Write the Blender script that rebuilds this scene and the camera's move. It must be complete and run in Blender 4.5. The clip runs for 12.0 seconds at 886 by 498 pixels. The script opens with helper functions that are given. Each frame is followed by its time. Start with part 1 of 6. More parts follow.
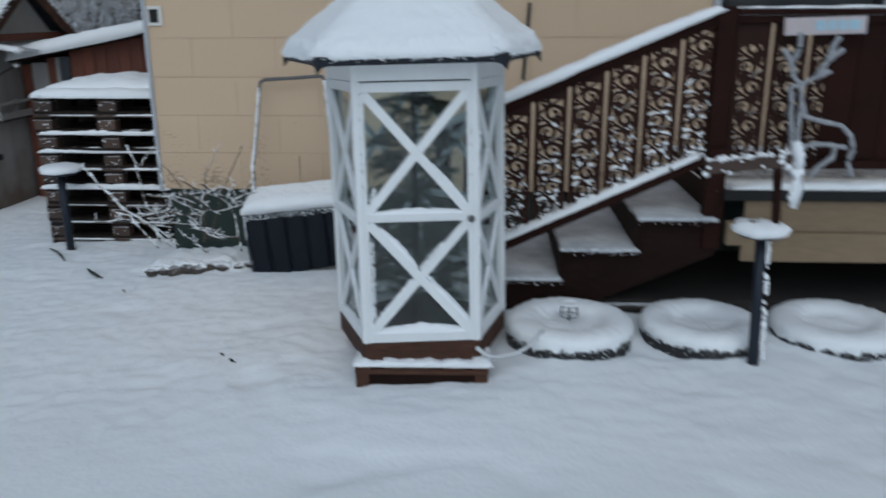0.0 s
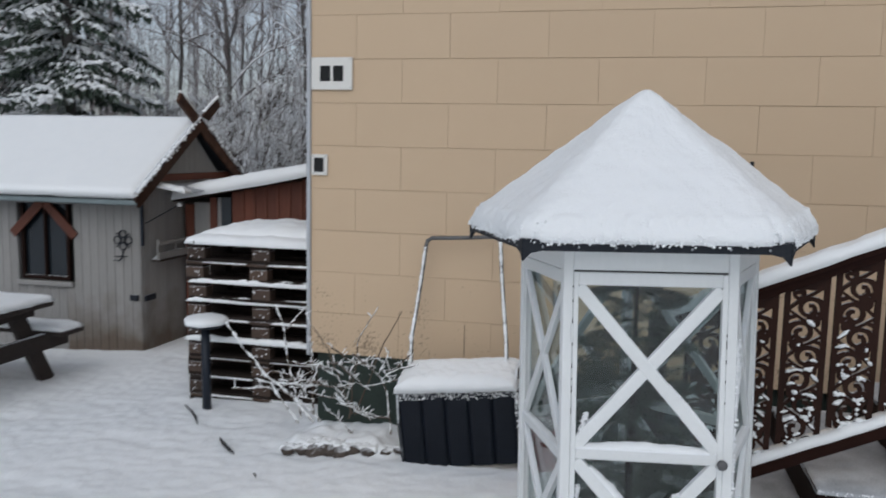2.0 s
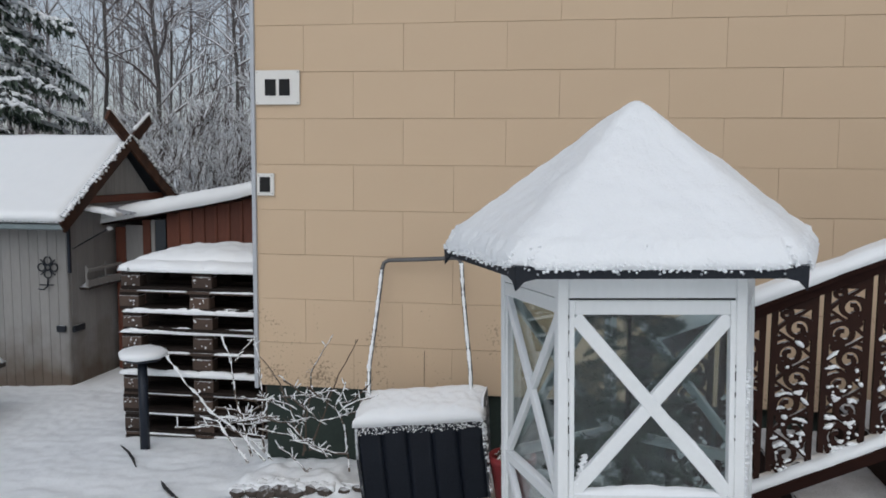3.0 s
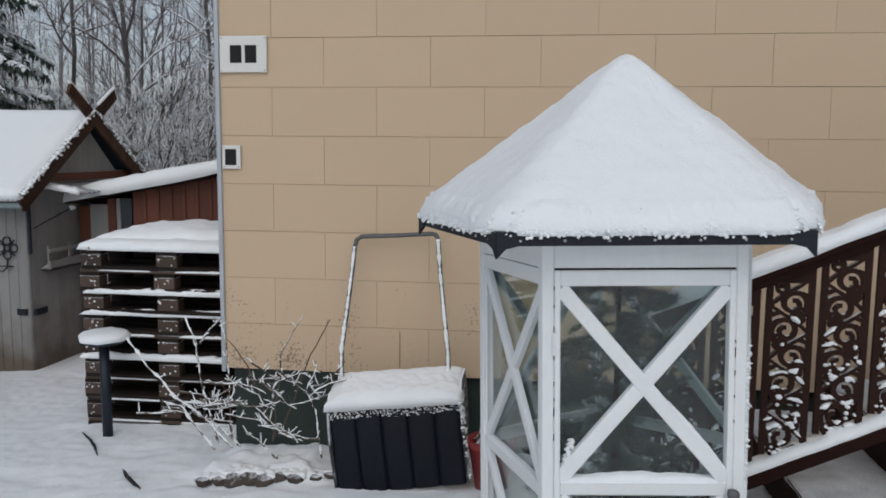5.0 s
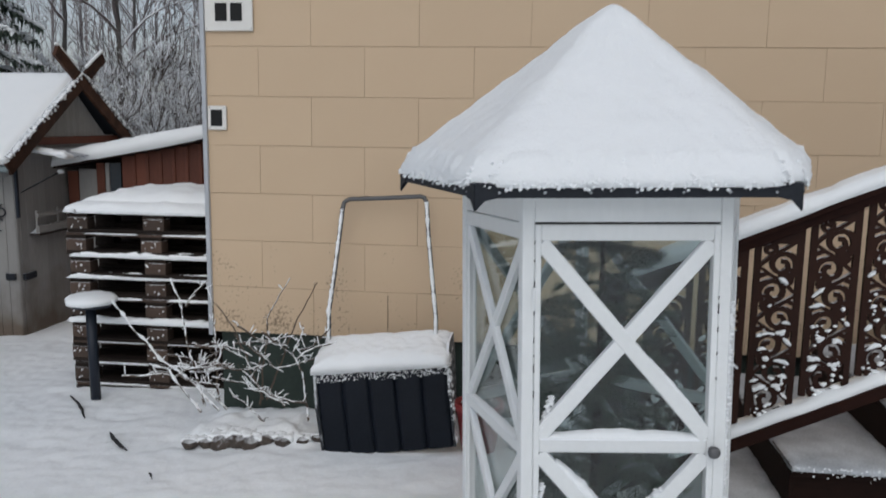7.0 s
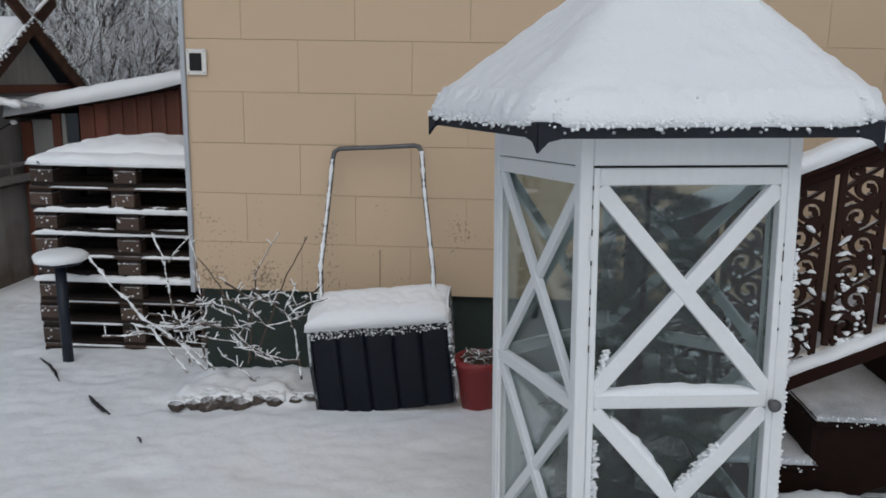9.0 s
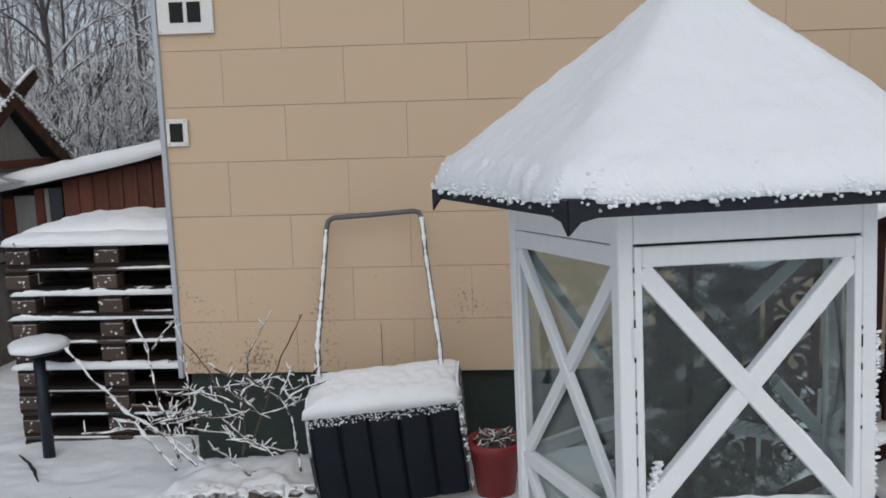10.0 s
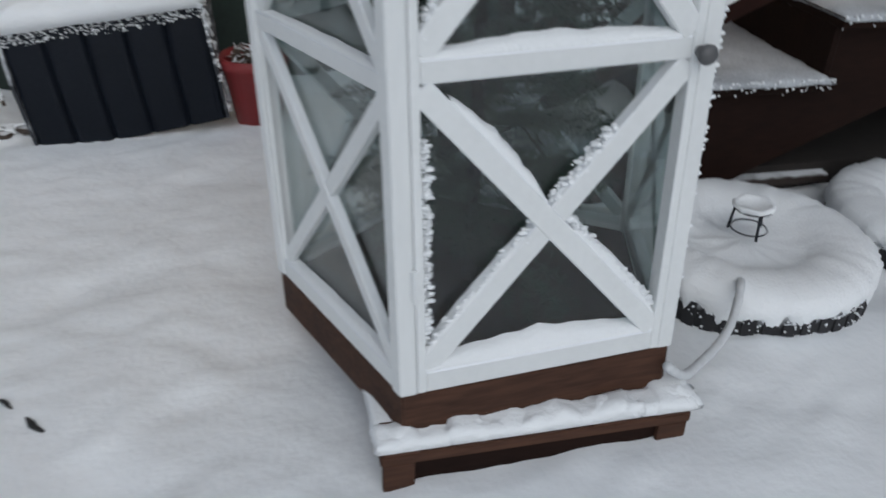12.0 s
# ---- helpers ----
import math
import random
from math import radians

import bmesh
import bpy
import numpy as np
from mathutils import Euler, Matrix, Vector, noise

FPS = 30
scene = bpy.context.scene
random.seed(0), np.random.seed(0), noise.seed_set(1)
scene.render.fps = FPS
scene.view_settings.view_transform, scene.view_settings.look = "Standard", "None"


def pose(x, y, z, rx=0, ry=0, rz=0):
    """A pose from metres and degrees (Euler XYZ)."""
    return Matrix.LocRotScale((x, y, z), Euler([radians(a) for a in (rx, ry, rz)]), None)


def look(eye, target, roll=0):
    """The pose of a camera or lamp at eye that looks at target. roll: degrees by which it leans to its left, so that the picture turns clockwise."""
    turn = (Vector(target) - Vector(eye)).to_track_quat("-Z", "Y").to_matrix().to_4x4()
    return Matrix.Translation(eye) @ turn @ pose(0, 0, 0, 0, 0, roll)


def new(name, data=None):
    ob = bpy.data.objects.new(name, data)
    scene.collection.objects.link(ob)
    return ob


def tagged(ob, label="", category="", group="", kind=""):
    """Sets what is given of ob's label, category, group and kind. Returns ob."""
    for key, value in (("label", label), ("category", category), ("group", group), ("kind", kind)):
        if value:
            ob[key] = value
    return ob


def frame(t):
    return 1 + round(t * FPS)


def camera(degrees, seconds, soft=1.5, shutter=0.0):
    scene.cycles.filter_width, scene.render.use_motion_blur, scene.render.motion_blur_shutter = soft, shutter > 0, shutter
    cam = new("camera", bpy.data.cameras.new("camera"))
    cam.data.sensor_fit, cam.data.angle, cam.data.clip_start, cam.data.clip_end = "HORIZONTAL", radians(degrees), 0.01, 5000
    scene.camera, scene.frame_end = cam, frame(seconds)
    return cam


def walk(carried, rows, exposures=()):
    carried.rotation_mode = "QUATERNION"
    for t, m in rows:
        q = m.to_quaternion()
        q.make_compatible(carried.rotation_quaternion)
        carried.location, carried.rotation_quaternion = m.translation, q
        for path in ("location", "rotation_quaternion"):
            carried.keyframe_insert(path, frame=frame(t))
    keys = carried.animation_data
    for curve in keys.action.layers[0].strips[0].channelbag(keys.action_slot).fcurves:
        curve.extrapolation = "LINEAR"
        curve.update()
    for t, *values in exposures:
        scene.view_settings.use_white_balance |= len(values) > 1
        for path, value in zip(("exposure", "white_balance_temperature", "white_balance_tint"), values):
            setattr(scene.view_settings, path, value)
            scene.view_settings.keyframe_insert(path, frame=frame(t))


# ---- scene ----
cam = camera(57.3, 12.0, soft=1.7, shutter=0.5)
PATH = [
    (0, (0.423, 0.199, 1.644), (0.316, 2.116, 1.083), -0.2),
    (0.5, (0.255, 0.413, 1.675), (-0.026, 2.327, 1.164), 3.7),
    (1, (0.13, 0.582, 1.692), (-0.295, 2.486, 1.249), 2.8),
    (1.5, (0.091, 0.845, 1.709), (-0.455, 2.748, 1.427), 2.3),
    (2, (0.05, 1.079, 1.726), (-0.401, 3.013, 1.487), 1.2),
    (2.5, (-0.067, 1.201, 1.748), (-0.406, 3.163, 1.555), 0.7),
    (4.5, (-0.191, 1.527, 1.656), (-0.447, 3.496, 1.418), 0.3),
    (5, (-0.155, 1.519, 1.663), (-0.396, 3.49, 1.426), 0.5),
    (5.5, (-0.107, 1.515, 1.657), (-0.344, 3.487, 1.421), 0.7),
    (6, (-0.056, 1.514, 1.652), (-0.286, 3.488, 1.423), 1.1),
    (6.5, (-0.053, 1.541, 1.637), (-0.287, 3.514, 1.407), 0.8),
    (7, (-0.112, 1.564, 1.611), (-0.344, 3.527, 1.305), 0.8),
    (9, (-0.371, 1.687, 1.563), (-0.476, 3.641, 1.151), 1.0),
    (9.5, (-0.379, 1.894, 1.601), (-0.492, 3.866, 1.286), -1.0),
    (10, (-0.418, 2.004, 1.604), (-0.519, 3.98, 1.313), -1.6),
    (10.5, (-0.462, 2.11, 1.496), (-0.283, 4.052, 1.049), 1.5),
    (11, (-0.49, 2.21, 1.369), (-0.15, 4.049, 0.661), 2.5),
    (11.5, (-0.451, 2.323, 1.255), (-0.101, 4.065, 0.336), 3.2),
    (12, (-0.28, 2.512, 1.162), (0.069, 4.186, 0.124), 1.3),
]
EXPOSURES = [(0.0, -0.5, 5650, 4), (0.5, -0.46, 5800, 5), (1.0, -0.4, 5950, 7), (1.5, -0.35, 6050, 8), (2.0, -0.27, 6200, 9), (2.5, -0.19, 6270, 9), (4.5, -0.31, 6260, 9), (5.5, -0.28, 6290, 9), (7.0, -0.28, 6300, 9), (9.0, -0.45, 6250, 9), (9.5, -0.32, 6300, 10), (10.5, -0.28, 6250, 9), (11.0, -0.3, 6150, 8), (12.0, -0.42, 6180, 8)]
walk(cam, [(t, look(eye, target, roll)) for t, eye, target, roll in PATH], EXPOSURES)

# ---- world and sun: an overcast winter day ----
world = bpy.data.worlds.new("overcast")
scene.world = world
world.use_nodes = True
wn = world.node_tree
wn.nodes.clear()
sky = wn.nodes.new("ShaderNodeTexSky")
sky.sky_type = "NISHITA"
sky.sun_disc = False
sky.sun_elevation = radians(45)
sky.sun_rotation = radians(178)
sky.air_density, sky.dust_density, sky.ozone_density = 1.0, 2.0, 2.0
grey = wn.nodes.new("ShaderNodeHueSaturation")
grey.inputs["Saturation"].default_value = 0.45
bg = wn.nodes.new("ShaderNodeBackground")
bg.inputs["Strength"].default_value = 0.115
wout = wn.nodes.new("ShaderNodeOutputWorld")
wn.links.new(sky.outputs[0], grey.inputs["Color"])
wn.links.new(grey.outputs[0], bg.inputs["Color"])
wn.links.new(bg.outputs[0], wout.inputs["Surface"])
sun = new("sun", bpy.data.lights.new("sun", "SUN"))
sun.data.energy, sun.data.angle, sun.data.color = 0.85, radians(70), (1.0, 0.985, 0.96)
sun.matrix_world = look((0.5, -8, 10), (0, 4, 0))

# ---- materials ----
def mat(name, a, b, rough=0.7, scale=6.0, fine=60.0, bump=0.15, stretch=(1, 1, 1), metal=0.0, contrast=0.5, vary=0.0, dist=0.004, snow=None, spec=0.5):
    """Two colours mixed by coarse and fine noise, fine relief, optional change per piece, optional snow lying on upward faces."""
    m = bpy.data.materials.new(name)
    m.use_nodes = True
    nt = m.node_tree
    bs = nt.nodes["Principled BSDF"]
    def node(kind, **ins):
        n = nt.nodes.new(kind)
        for key, v in ins.items():
            n.inputs[key.replace("_", " ")].default_value = v
        return n
    co = node("ShaderNodeTexCoord")
    mp = node("ShaderNodeMapping", Scale=stretch)
    nt.links.new(co.outputs["Object"], mp.inputs["Vector"])
    n1 = node("ShaderNodeTexNoise", Scale=scale, Detail=4.0)
    n2 = node("ShaderNodeTexNoise", Scale=fine, Detail=5.0)
    for n in (n1, n2):
        nt.links.new(mp.outputs[0], n.inputs["Vector"])
    add = node("ShaderNodeMix")
    add.inputs[0].default_value = 0.45
    nt.links.new(n1.outputs["Fac"], add.inputs[2])
    nt.links.new(n2.outputs["Fac"], add.inputs[3])
    rng = node("ShaderNodeMapRange")
    rng.inputs["From Min"].default_value = 0.5 - 0.5 * (1 - contrast) - 0.05
    rng.inputs["From Max"].default_value = 0.5 + 0.5 * (1 - contrast) + 0.05
    nt.links.new(add.outputs[0], rng.inputs["Value"])
    mix = node("ShaderNodeMix")
    mix.data_type = "RGBA"
    mix.inputs[6].default_value, mix.inputs[7].default_value = (*a, 1), (*b, 1)
    nt.links.new(rng.outputs[0], mix.inputs[0])
    col = mix.outputs[2]
    if vary:
        oi = node("ShaderNodeObjectInfo")
        r = node("ShaderNodeMapRange")
        r.inputs["To Min"].default_value, r.inputs["To Max"].default_value = 1 - vary, 1 + vary
        nt.links.new(oi.outputs["Random"], r.inputs["Value"])
        hv = node("ShaderNodeHueSaturation")
        nt.links.new(r.outputs[0], hv.inputs["Value"])
        nt.links.new(col, hv.inputs["Color"])
        col = hv.outputs[0]
    rough_in = None
    if snow:
        lo, hi = snow
        ge = node("ShaderNodeNewGeometry")
        sx = node("ShaderNodeSeparateXYZ")
        nt.links.new(ge.outputs["Normal"], sx.inputs[0])
        n3 = node("ShaderNodeTexNoise", Scale=fine * 0.4, Detail=3.0)
        nt.links.new(co.outputs["Object"], n3.inputs["Vector"])
        ad = node("ShaderNodeMath")
        ad.operation = "MULTIPLY_ADD"
        ad.inputs[1].default_value = 0.7
        nt.links.new(n3.outputs["Fac"], ad.inputs[0])
        nt.links.new(sx.outputs["Z"], ad.inputs[2])
        sr = node("ShaderNodeMapRange")
        sr.inputs["From Min"].default_value, sr.inputs["From Max"].default_value = lo + 0.35, hi + 0.35
        nt.links.new(ad.outputs[0], sr.inputs["Value"])
        sm = node("ShaderNodeMix")
        sm.data_type = "RGBA"
        sm.inputs[7].default_value = (0.82, 0.85, 0.88, 1)
        nt.links.new(sr.outputs[0], sm.inputs[0])
        nt.links.new(col, sm.inputs[6])
        col = sm.outputs[2]
    nt.links.new(col, bs.inputs["Base Color"])
    bs.inputs["Roughness"].default_value = rough
    bs.inputs["Metallic"].default_value = metal
    bs.inputs["Specular IOR Level"].default_value = spec
    if bump:
        bp = node("ShaderNodeBump", Strength=bump, Distance=dist)
        nt.links.new(add.outputs[0], bp.inputs["Height"])
        nt.links.new(bp.outputs[0], bs.inputs["Normal"])
    return m


SNOW = mat("snow", (0.86, 0.885, 0.90), (0.91, 0.93, 0.94), 0.65, 9.0, 130.0, 0.5, dist=0.012, spec=0.25)
THIN_SNOW = mat("thin_grainy_snow", (0.30, 0.32, 0.345), (0.70, 0.73, 0.76), 0.8, 7.0, 150.0, 0.6, contrast=0.62, dist=0.006, spec=0.15)
GROUND_SNOW = mat("ground_snow", (0.87, 0.905, 0.925), (0.93, 0.95, 0.965), 0.65, 3.0, 40.0, 0.5, dist=0.012, spec=0.25)
WHITE = mat("white_paint", (0.70, 0.72, 0.72), (0.80, 0.82, 0.82), 0.45, 5.0, 70.0, 0.12, stretch=(1, 1, 0.25), vary=0.03)
WHITE_FROST = mat("white_paint_frosted", (0.70, 0.72, 0.72), (0.80, 0.82, 0.82), 0.5, 5.0, 70.0, 0.2, vary=0.03, snow=(0.35, 0.75))
BROWN = mat("brown_stained_wood", (0.010, 0.0032, 0.0023), (0.028, 0.009, 0.0055), 0.7, 5.0, 70.0, 0.3, stretch=(0.3, 1, 1), vary=0.12, spec=0.12)
BASE_WOOD = mat("weathered_brown_board", (0.020, 0.009, 0.006), (0.095, 0.044, 0.026), 0.75, 9.0, 90.0, 0.5, stretch=(0.12, 1, 1), vary=0.15, contrast=0.7, spec=0.25)
BROWN_DARK = mat("dark_brown_wood", (0.008, 0.0042, 0.0034), (0.022, 0.010, 0.007), 0.7, 5.0, 70.0, 0.3, stretch=(0.3, 1, 1), vary=0.12, snow=(0.75, 1.1), spec=0.1)
FRET = mat("brown_fretwork", (0.014, 0.005, 0.0033), (0.036, 0.013, 0.0075), 0.7, 6.0, 70.0, 0.25, stretch=(1, 1, 0.3), vary=0.1, snow=(0.6, 0.95), spec=0.2)
RED_BOARD = mat("red_brown_board", (0.085, 0.024, 0.013), (0.17, 0.052, 0.027), 0.7, 6.0, 60.0, 0.3, stretch=(1, 1, 0.2), vary=0.18)
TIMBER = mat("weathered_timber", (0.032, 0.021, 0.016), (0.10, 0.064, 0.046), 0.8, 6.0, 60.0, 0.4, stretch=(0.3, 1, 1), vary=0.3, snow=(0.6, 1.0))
# Inner pallet timber without snow; the stack's inner shade is put into its colour.
TIMBER_SHADED = mat("dry_dark_timber", (0.010, 0.008, 0.007), (0.035, 0.024, 0.019), 0.85, 6.0, 60.0, 0.4, stretch=(0.3, 1, 1), vary=0.25, spec=0.2)
TIMBER_DARK = mat("dark_timber", (0.012, 0.009, 0.008), (0.04, 0.028, 0.023), 0.8, 6.0, 60.0, 0.4, stretch=(0.3, 1, 1), vary=0.2, snow=(0.6, 1.0))
SIDING = mat("beige_siding", (0.55, 0.408, 0.270), (0.60, 0.455, 0.310), 0.75, 2.2, 120.0, 0.18, contrast=0.35, vary=0.018, dist=0.002)
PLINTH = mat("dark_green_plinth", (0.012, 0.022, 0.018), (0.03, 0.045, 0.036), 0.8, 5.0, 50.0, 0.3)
ZINC = mat("grey_metal", (0.38, 0.40, 0.43), (0.5, 0.52, 0.55), 0.5, 5.0, 60.0, 0.1, metal=0.3)
BLACK_METAL = mat("black_sheet_metal", (0.010, 0.012, 0.016), (0.028, 0.032, 0.040), 0.6, 5.0, 80.0, 0.15, snow=(0.8, 1.2), spec=0.2)
PLASTIC = mat("dark_plastic", (0.006, 0.010, 0.018), (0.017, 0.023, 0.036), 0.5, 5.0, 90.0, 0.15, spec=0.35)
PLASTIC_FROST = mat("dark_plastic_frosted", (0.012, 0.014, 0.020), (0.024, 0.028, 0.036), 0.55, 30.0, 90.0, 0.3, snow=(0.05, 0.5))
RUBBER = mat("black_rubber", (0.010, 0.010, 0.012), (0.03, 0.03, 0.033), 0.75, 12.0, 80.0, 0.5, snow=(0.12, 0.5))
RED = mat("red_plastic", (0.20, 0.018, 0.020), (0.30, 0.035, 0.035), 0.45, 5.0, 60.0, 0.1)
GREYWOOD = mat("pale_grey_boards", (0.23, 0.222, 0.215), (0.32, 0.312, 0.30), 0.75, 3.0, 50.0, 0.25, stretch=(1, 1, 0.2), vary=0.08)
BARK = mat("bark", (0.06, 0.055, 0.052), (0.16, 0.145, 0.135), 0.9, 4.0, 40.0, 0.5, snow=(0.15, 0.6))
TWIG = mat("snowy_twig", (0.07, 0.055, 0.05), (0.14, 0.11, 0.095), 0.9, 8.0, 60.0, 0.3, snow=(-0.35, 0.15))
BARE_TWIG = mat("bare_twig", (0.05, 0.036, 0.028), (0.13, 0.095, 0.07), 0.85, 8.0, 60.0, 0.3, snow=(0.55, 1.0))
FARTWIG = mat("birch_twig", (0.12, 0.10, 0.097), (0.25, 0.21, 0.20), 0.9, 2.0, 30.0, 0.0, snow=(-0.05, 0.65))
NEEDLE = mat("spruce_needles", (0.03, 0.05, 0.036), (0.075, 0.105, 0.075), 0.7, 3.0, 30.0, 0.0, snow=(0.55, 0.9))
TREE_NEEDLE = mat("green_needles", (0.012, 0.026, 0.017), (0.055, 0.095, 0.06), 0.6, 6.0, 60.0, 0.0)
STONE = mat("grey_stone", (0.025, 0.02, 0.017), (0.09, 0.07, 0.057), 0.85, 8.0, 60.0, 0.5, vary=0.2, snow=(0.75, 1.1))
DARK_GLASS = mat("dark_window_glass", (0.010, 0.014, 0.018), (0.016, 0.022, 0.028), 0.06, 2.0, 20.0, 0.0)
CURTAIN = mat("blue_grey_curtain", (0.05, 0.08, 0.10), (0.10, 0.14, 0.17), 0.9, 3.0, 40.0, 0.2)
ENAMEL = mat("white_enamel", (0.68, 0.66, 0.62), (0.76, 0.75, 0.71), 0.3, 6.0, 60.0, 0.05)
BLACK_PAINT = mat("black_paint", (0.008, 0.008, 0.008), (0.016, 0.016, 0.016), 0.6, 6.0, 60.0, 0.0, spec=0.25)
HANDLE = mat("dull_grey_tube", (0.07, 0.07, 0.072), (0.16, 0.16, 0.165), 0.5, 8.0, 80.0, 0.15, metal=0.4)
STEEL = mat("steel", (0.25, 0.24, 0.23), (0.4, 0.39, 0.37), 0.35, 8.0, 80.0, 0.1, metal=0.9)
FROST_ROPE = mat("frosted_rope", (0.14, 0.14, 0.15), (0.46, 0.48, 0.50), 0.7, 25.0, 120.0, 0.5)
PALE_BLUE = mat("pale_blue_paint", (0.30, 0.47, 0.56), (0.42, 0.58, 0.66), 0.6, 8.0, 60.0, 0.1)
SIGN_PINK = mat("weathered_sign_board", (0.42, 0.36, 0.36), (0.55, 0.50, 0.50), 0.7, 8.0, 60.0, 0.2)
CABLE = mat("black_cable", (0.01, 0.01, 0.01), (0.02, 0.02, 0.02), 0.6, 8.0, 60.0, 0.0)
YELLOW_PLANK = mat("pale_yellow_plank", (0.14, 0.10, 0.06), (0.26, 0.19, 0.112), 0.75, 4.0, 50.0, 0.25, stretch=(0.2, 1, 1), vary=0.06)
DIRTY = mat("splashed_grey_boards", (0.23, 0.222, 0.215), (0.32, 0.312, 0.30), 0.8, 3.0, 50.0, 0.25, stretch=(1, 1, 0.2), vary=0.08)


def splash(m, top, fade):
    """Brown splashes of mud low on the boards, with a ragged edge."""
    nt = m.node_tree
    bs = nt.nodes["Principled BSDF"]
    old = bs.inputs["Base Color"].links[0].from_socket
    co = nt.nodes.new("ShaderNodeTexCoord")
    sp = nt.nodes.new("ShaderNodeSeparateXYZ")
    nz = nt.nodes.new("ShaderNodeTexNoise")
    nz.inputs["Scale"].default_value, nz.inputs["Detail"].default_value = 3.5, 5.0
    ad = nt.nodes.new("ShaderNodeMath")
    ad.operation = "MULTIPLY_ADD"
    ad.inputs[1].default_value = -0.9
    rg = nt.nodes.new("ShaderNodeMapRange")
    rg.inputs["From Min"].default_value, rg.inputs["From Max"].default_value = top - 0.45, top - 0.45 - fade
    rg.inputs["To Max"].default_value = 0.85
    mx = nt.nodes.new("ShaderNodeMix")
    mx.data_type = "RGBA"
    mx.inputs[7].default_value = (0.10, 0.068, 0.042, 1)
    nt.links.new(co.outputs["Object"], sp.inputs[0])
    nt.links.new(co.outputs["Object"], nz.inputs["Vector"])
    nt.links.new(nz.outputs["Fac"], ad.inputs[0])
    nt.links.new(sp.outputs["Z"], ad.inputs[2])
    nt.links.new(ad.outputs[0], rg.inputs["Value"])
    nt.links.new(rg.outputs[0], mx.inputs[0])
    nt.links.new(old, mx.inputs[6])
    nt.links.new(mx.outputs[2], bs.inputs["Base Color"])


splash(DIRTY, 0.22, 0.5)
SIDING_LOW = mat("mud_flecked_siding", (0.55, 0.408, 0.270), (0.60, 0.455, 0.310), 0.75, 2.2, 120.0, 0.18, contrast=0.35, vary=0.018, dist=0.002)


def flecks(m):
    """Sparse brown flecks of dried mud, in patches."""
    nt = m.node_tree
    bs = nt.nodes["Principled BSDF"]
    old = bs.inputs["Base Color"].links[0].from_socket
    ge = nt.nodes.new("ShaderNodeNewGeometry")
    fine, wide = nt.nodes.new("ShaderNodeTexNoise"), nt.nodes.new("ShaderNodeTexNoise")
    fine.inputs["Scale"].default_value, fine.inputs["Detail"].default_value = 55.0, 3.0
    wide.inputs["Scale"].default_value, wide.inputs["Detail"].default_value = 3.0, 3.0
    add = nt.nodes.new("ShaderNodeMath")
    rg = nt.nodes.new("ShaderNodeMapRange")
    rg.inputs["From Min"].default_value, rg.inputs["From Max"].default_value = 1.15, 1.32
    rg.inputs["To Max"].default_value = 0.7
    mx = nt.nodes.new("ShaderNodeMix")
    mx.data_type = "RGBA"
    mx.inputs[7].default_value = (0.12, 0.08, 0.05, 1)
    for n in (fine, wide):
        nt.links.new(ge.outputs["Position"], n.inputs["Vector"])
    nt.links.new(fine.outputs["Fac"], add.inputs[0])
    nt.links.new(wide.outputs["Fac"], add.inputs[1])
    nt.links.new(add.outputs[0], rg.inputs["Value"])
    nt.links.new(rg.outputs[0], mx.inputs[0])
    nt.links.new(old, mx.inputs[6])
    nt.links.new(mx.outputs[2], bs.inputs["Base Color"])


flecks(SIDING_LOW)
# Very dark soil brown, carrying the shade under the deck.
SHADE_SOIL = mat("dark_soil", (0.012, 0.010, 0.009), (0.035, 0.029, 0.025), 0.95, 6.0, 50.0, 0.6)
TEAL = mat("grey_green_paint", (0.13, 0.17, 0.18), (0.20, 0.24, 0.25), 0.6, 5.0, 60.0, 0.15)

GLASS = bpy.data.materials.new("window_glass")
GLASS.use_nodes = True
_g = GLASS.node_tree
_g.nodes.clear()
_o = _g.nodes.new("ShaderNodeOutputMaterial")
_mx = _g.nodes.new("ShaderNodeMixShader")
_tr = _g.nodes.new("ShaderNodeBsdfTransparent")
_gl = _g.nodes.new("ShaderNodeBsdfGlossy")
_tr.inputs["Color"].default_value = (0.88, 0.92, 0.92, 1)
_gl.inputs["Roughness"].default_value = 0.03
_lw = _g.nodes.new("ShaderNodeLayerWeight")
_lw.inputs["Blend"].default_value = 0.5
_pw = _g.nodes.new("ShaderNodeMath")
_pw.operation = "POWER"
_pw.inputs[1].default_value = 4.0
_ma = _g.nodes.new("ShaderNodeMath")
_ma.operation = "MULTIPLY_ADD"
_ma.inputs[1].default_value, _ma.inputs[2].default_value = 0.8, 0.05
_g.links.new(_lw.outputs["Facing"], _pw.inputs[0])
_g.links.new(_pw.outputs[0], _ma.inputs[0])
_g.links.new(_ma.outputs[0], _mx.inputs[0])
_g.links.new(_tr.outputs[0], _mx.inputs[1])
_g.links.new(_gl.outputs[0], _mx.inputs[2])
_g.links.new(_mx.outputs[0], _o.inputs["Surface"])

# ---- mesh tools ----
def part(name, bm, material, parent=None, label="", smooth=False):
    me = bpy.data.meshes.new(name)
    bmesh.ops.recalc_face_normals(bm, faces=bm.faces)
    bm.to_mesh(me)
    bm.free()
    me.materials.append(material)
    if smooth:
        me.polygons.foreach_set("use_smooth", [True] * len(me.polygons))
    ob = new(name, me)
    ob.parent = parent
    if label:
        ob["label"] = label
    return ob


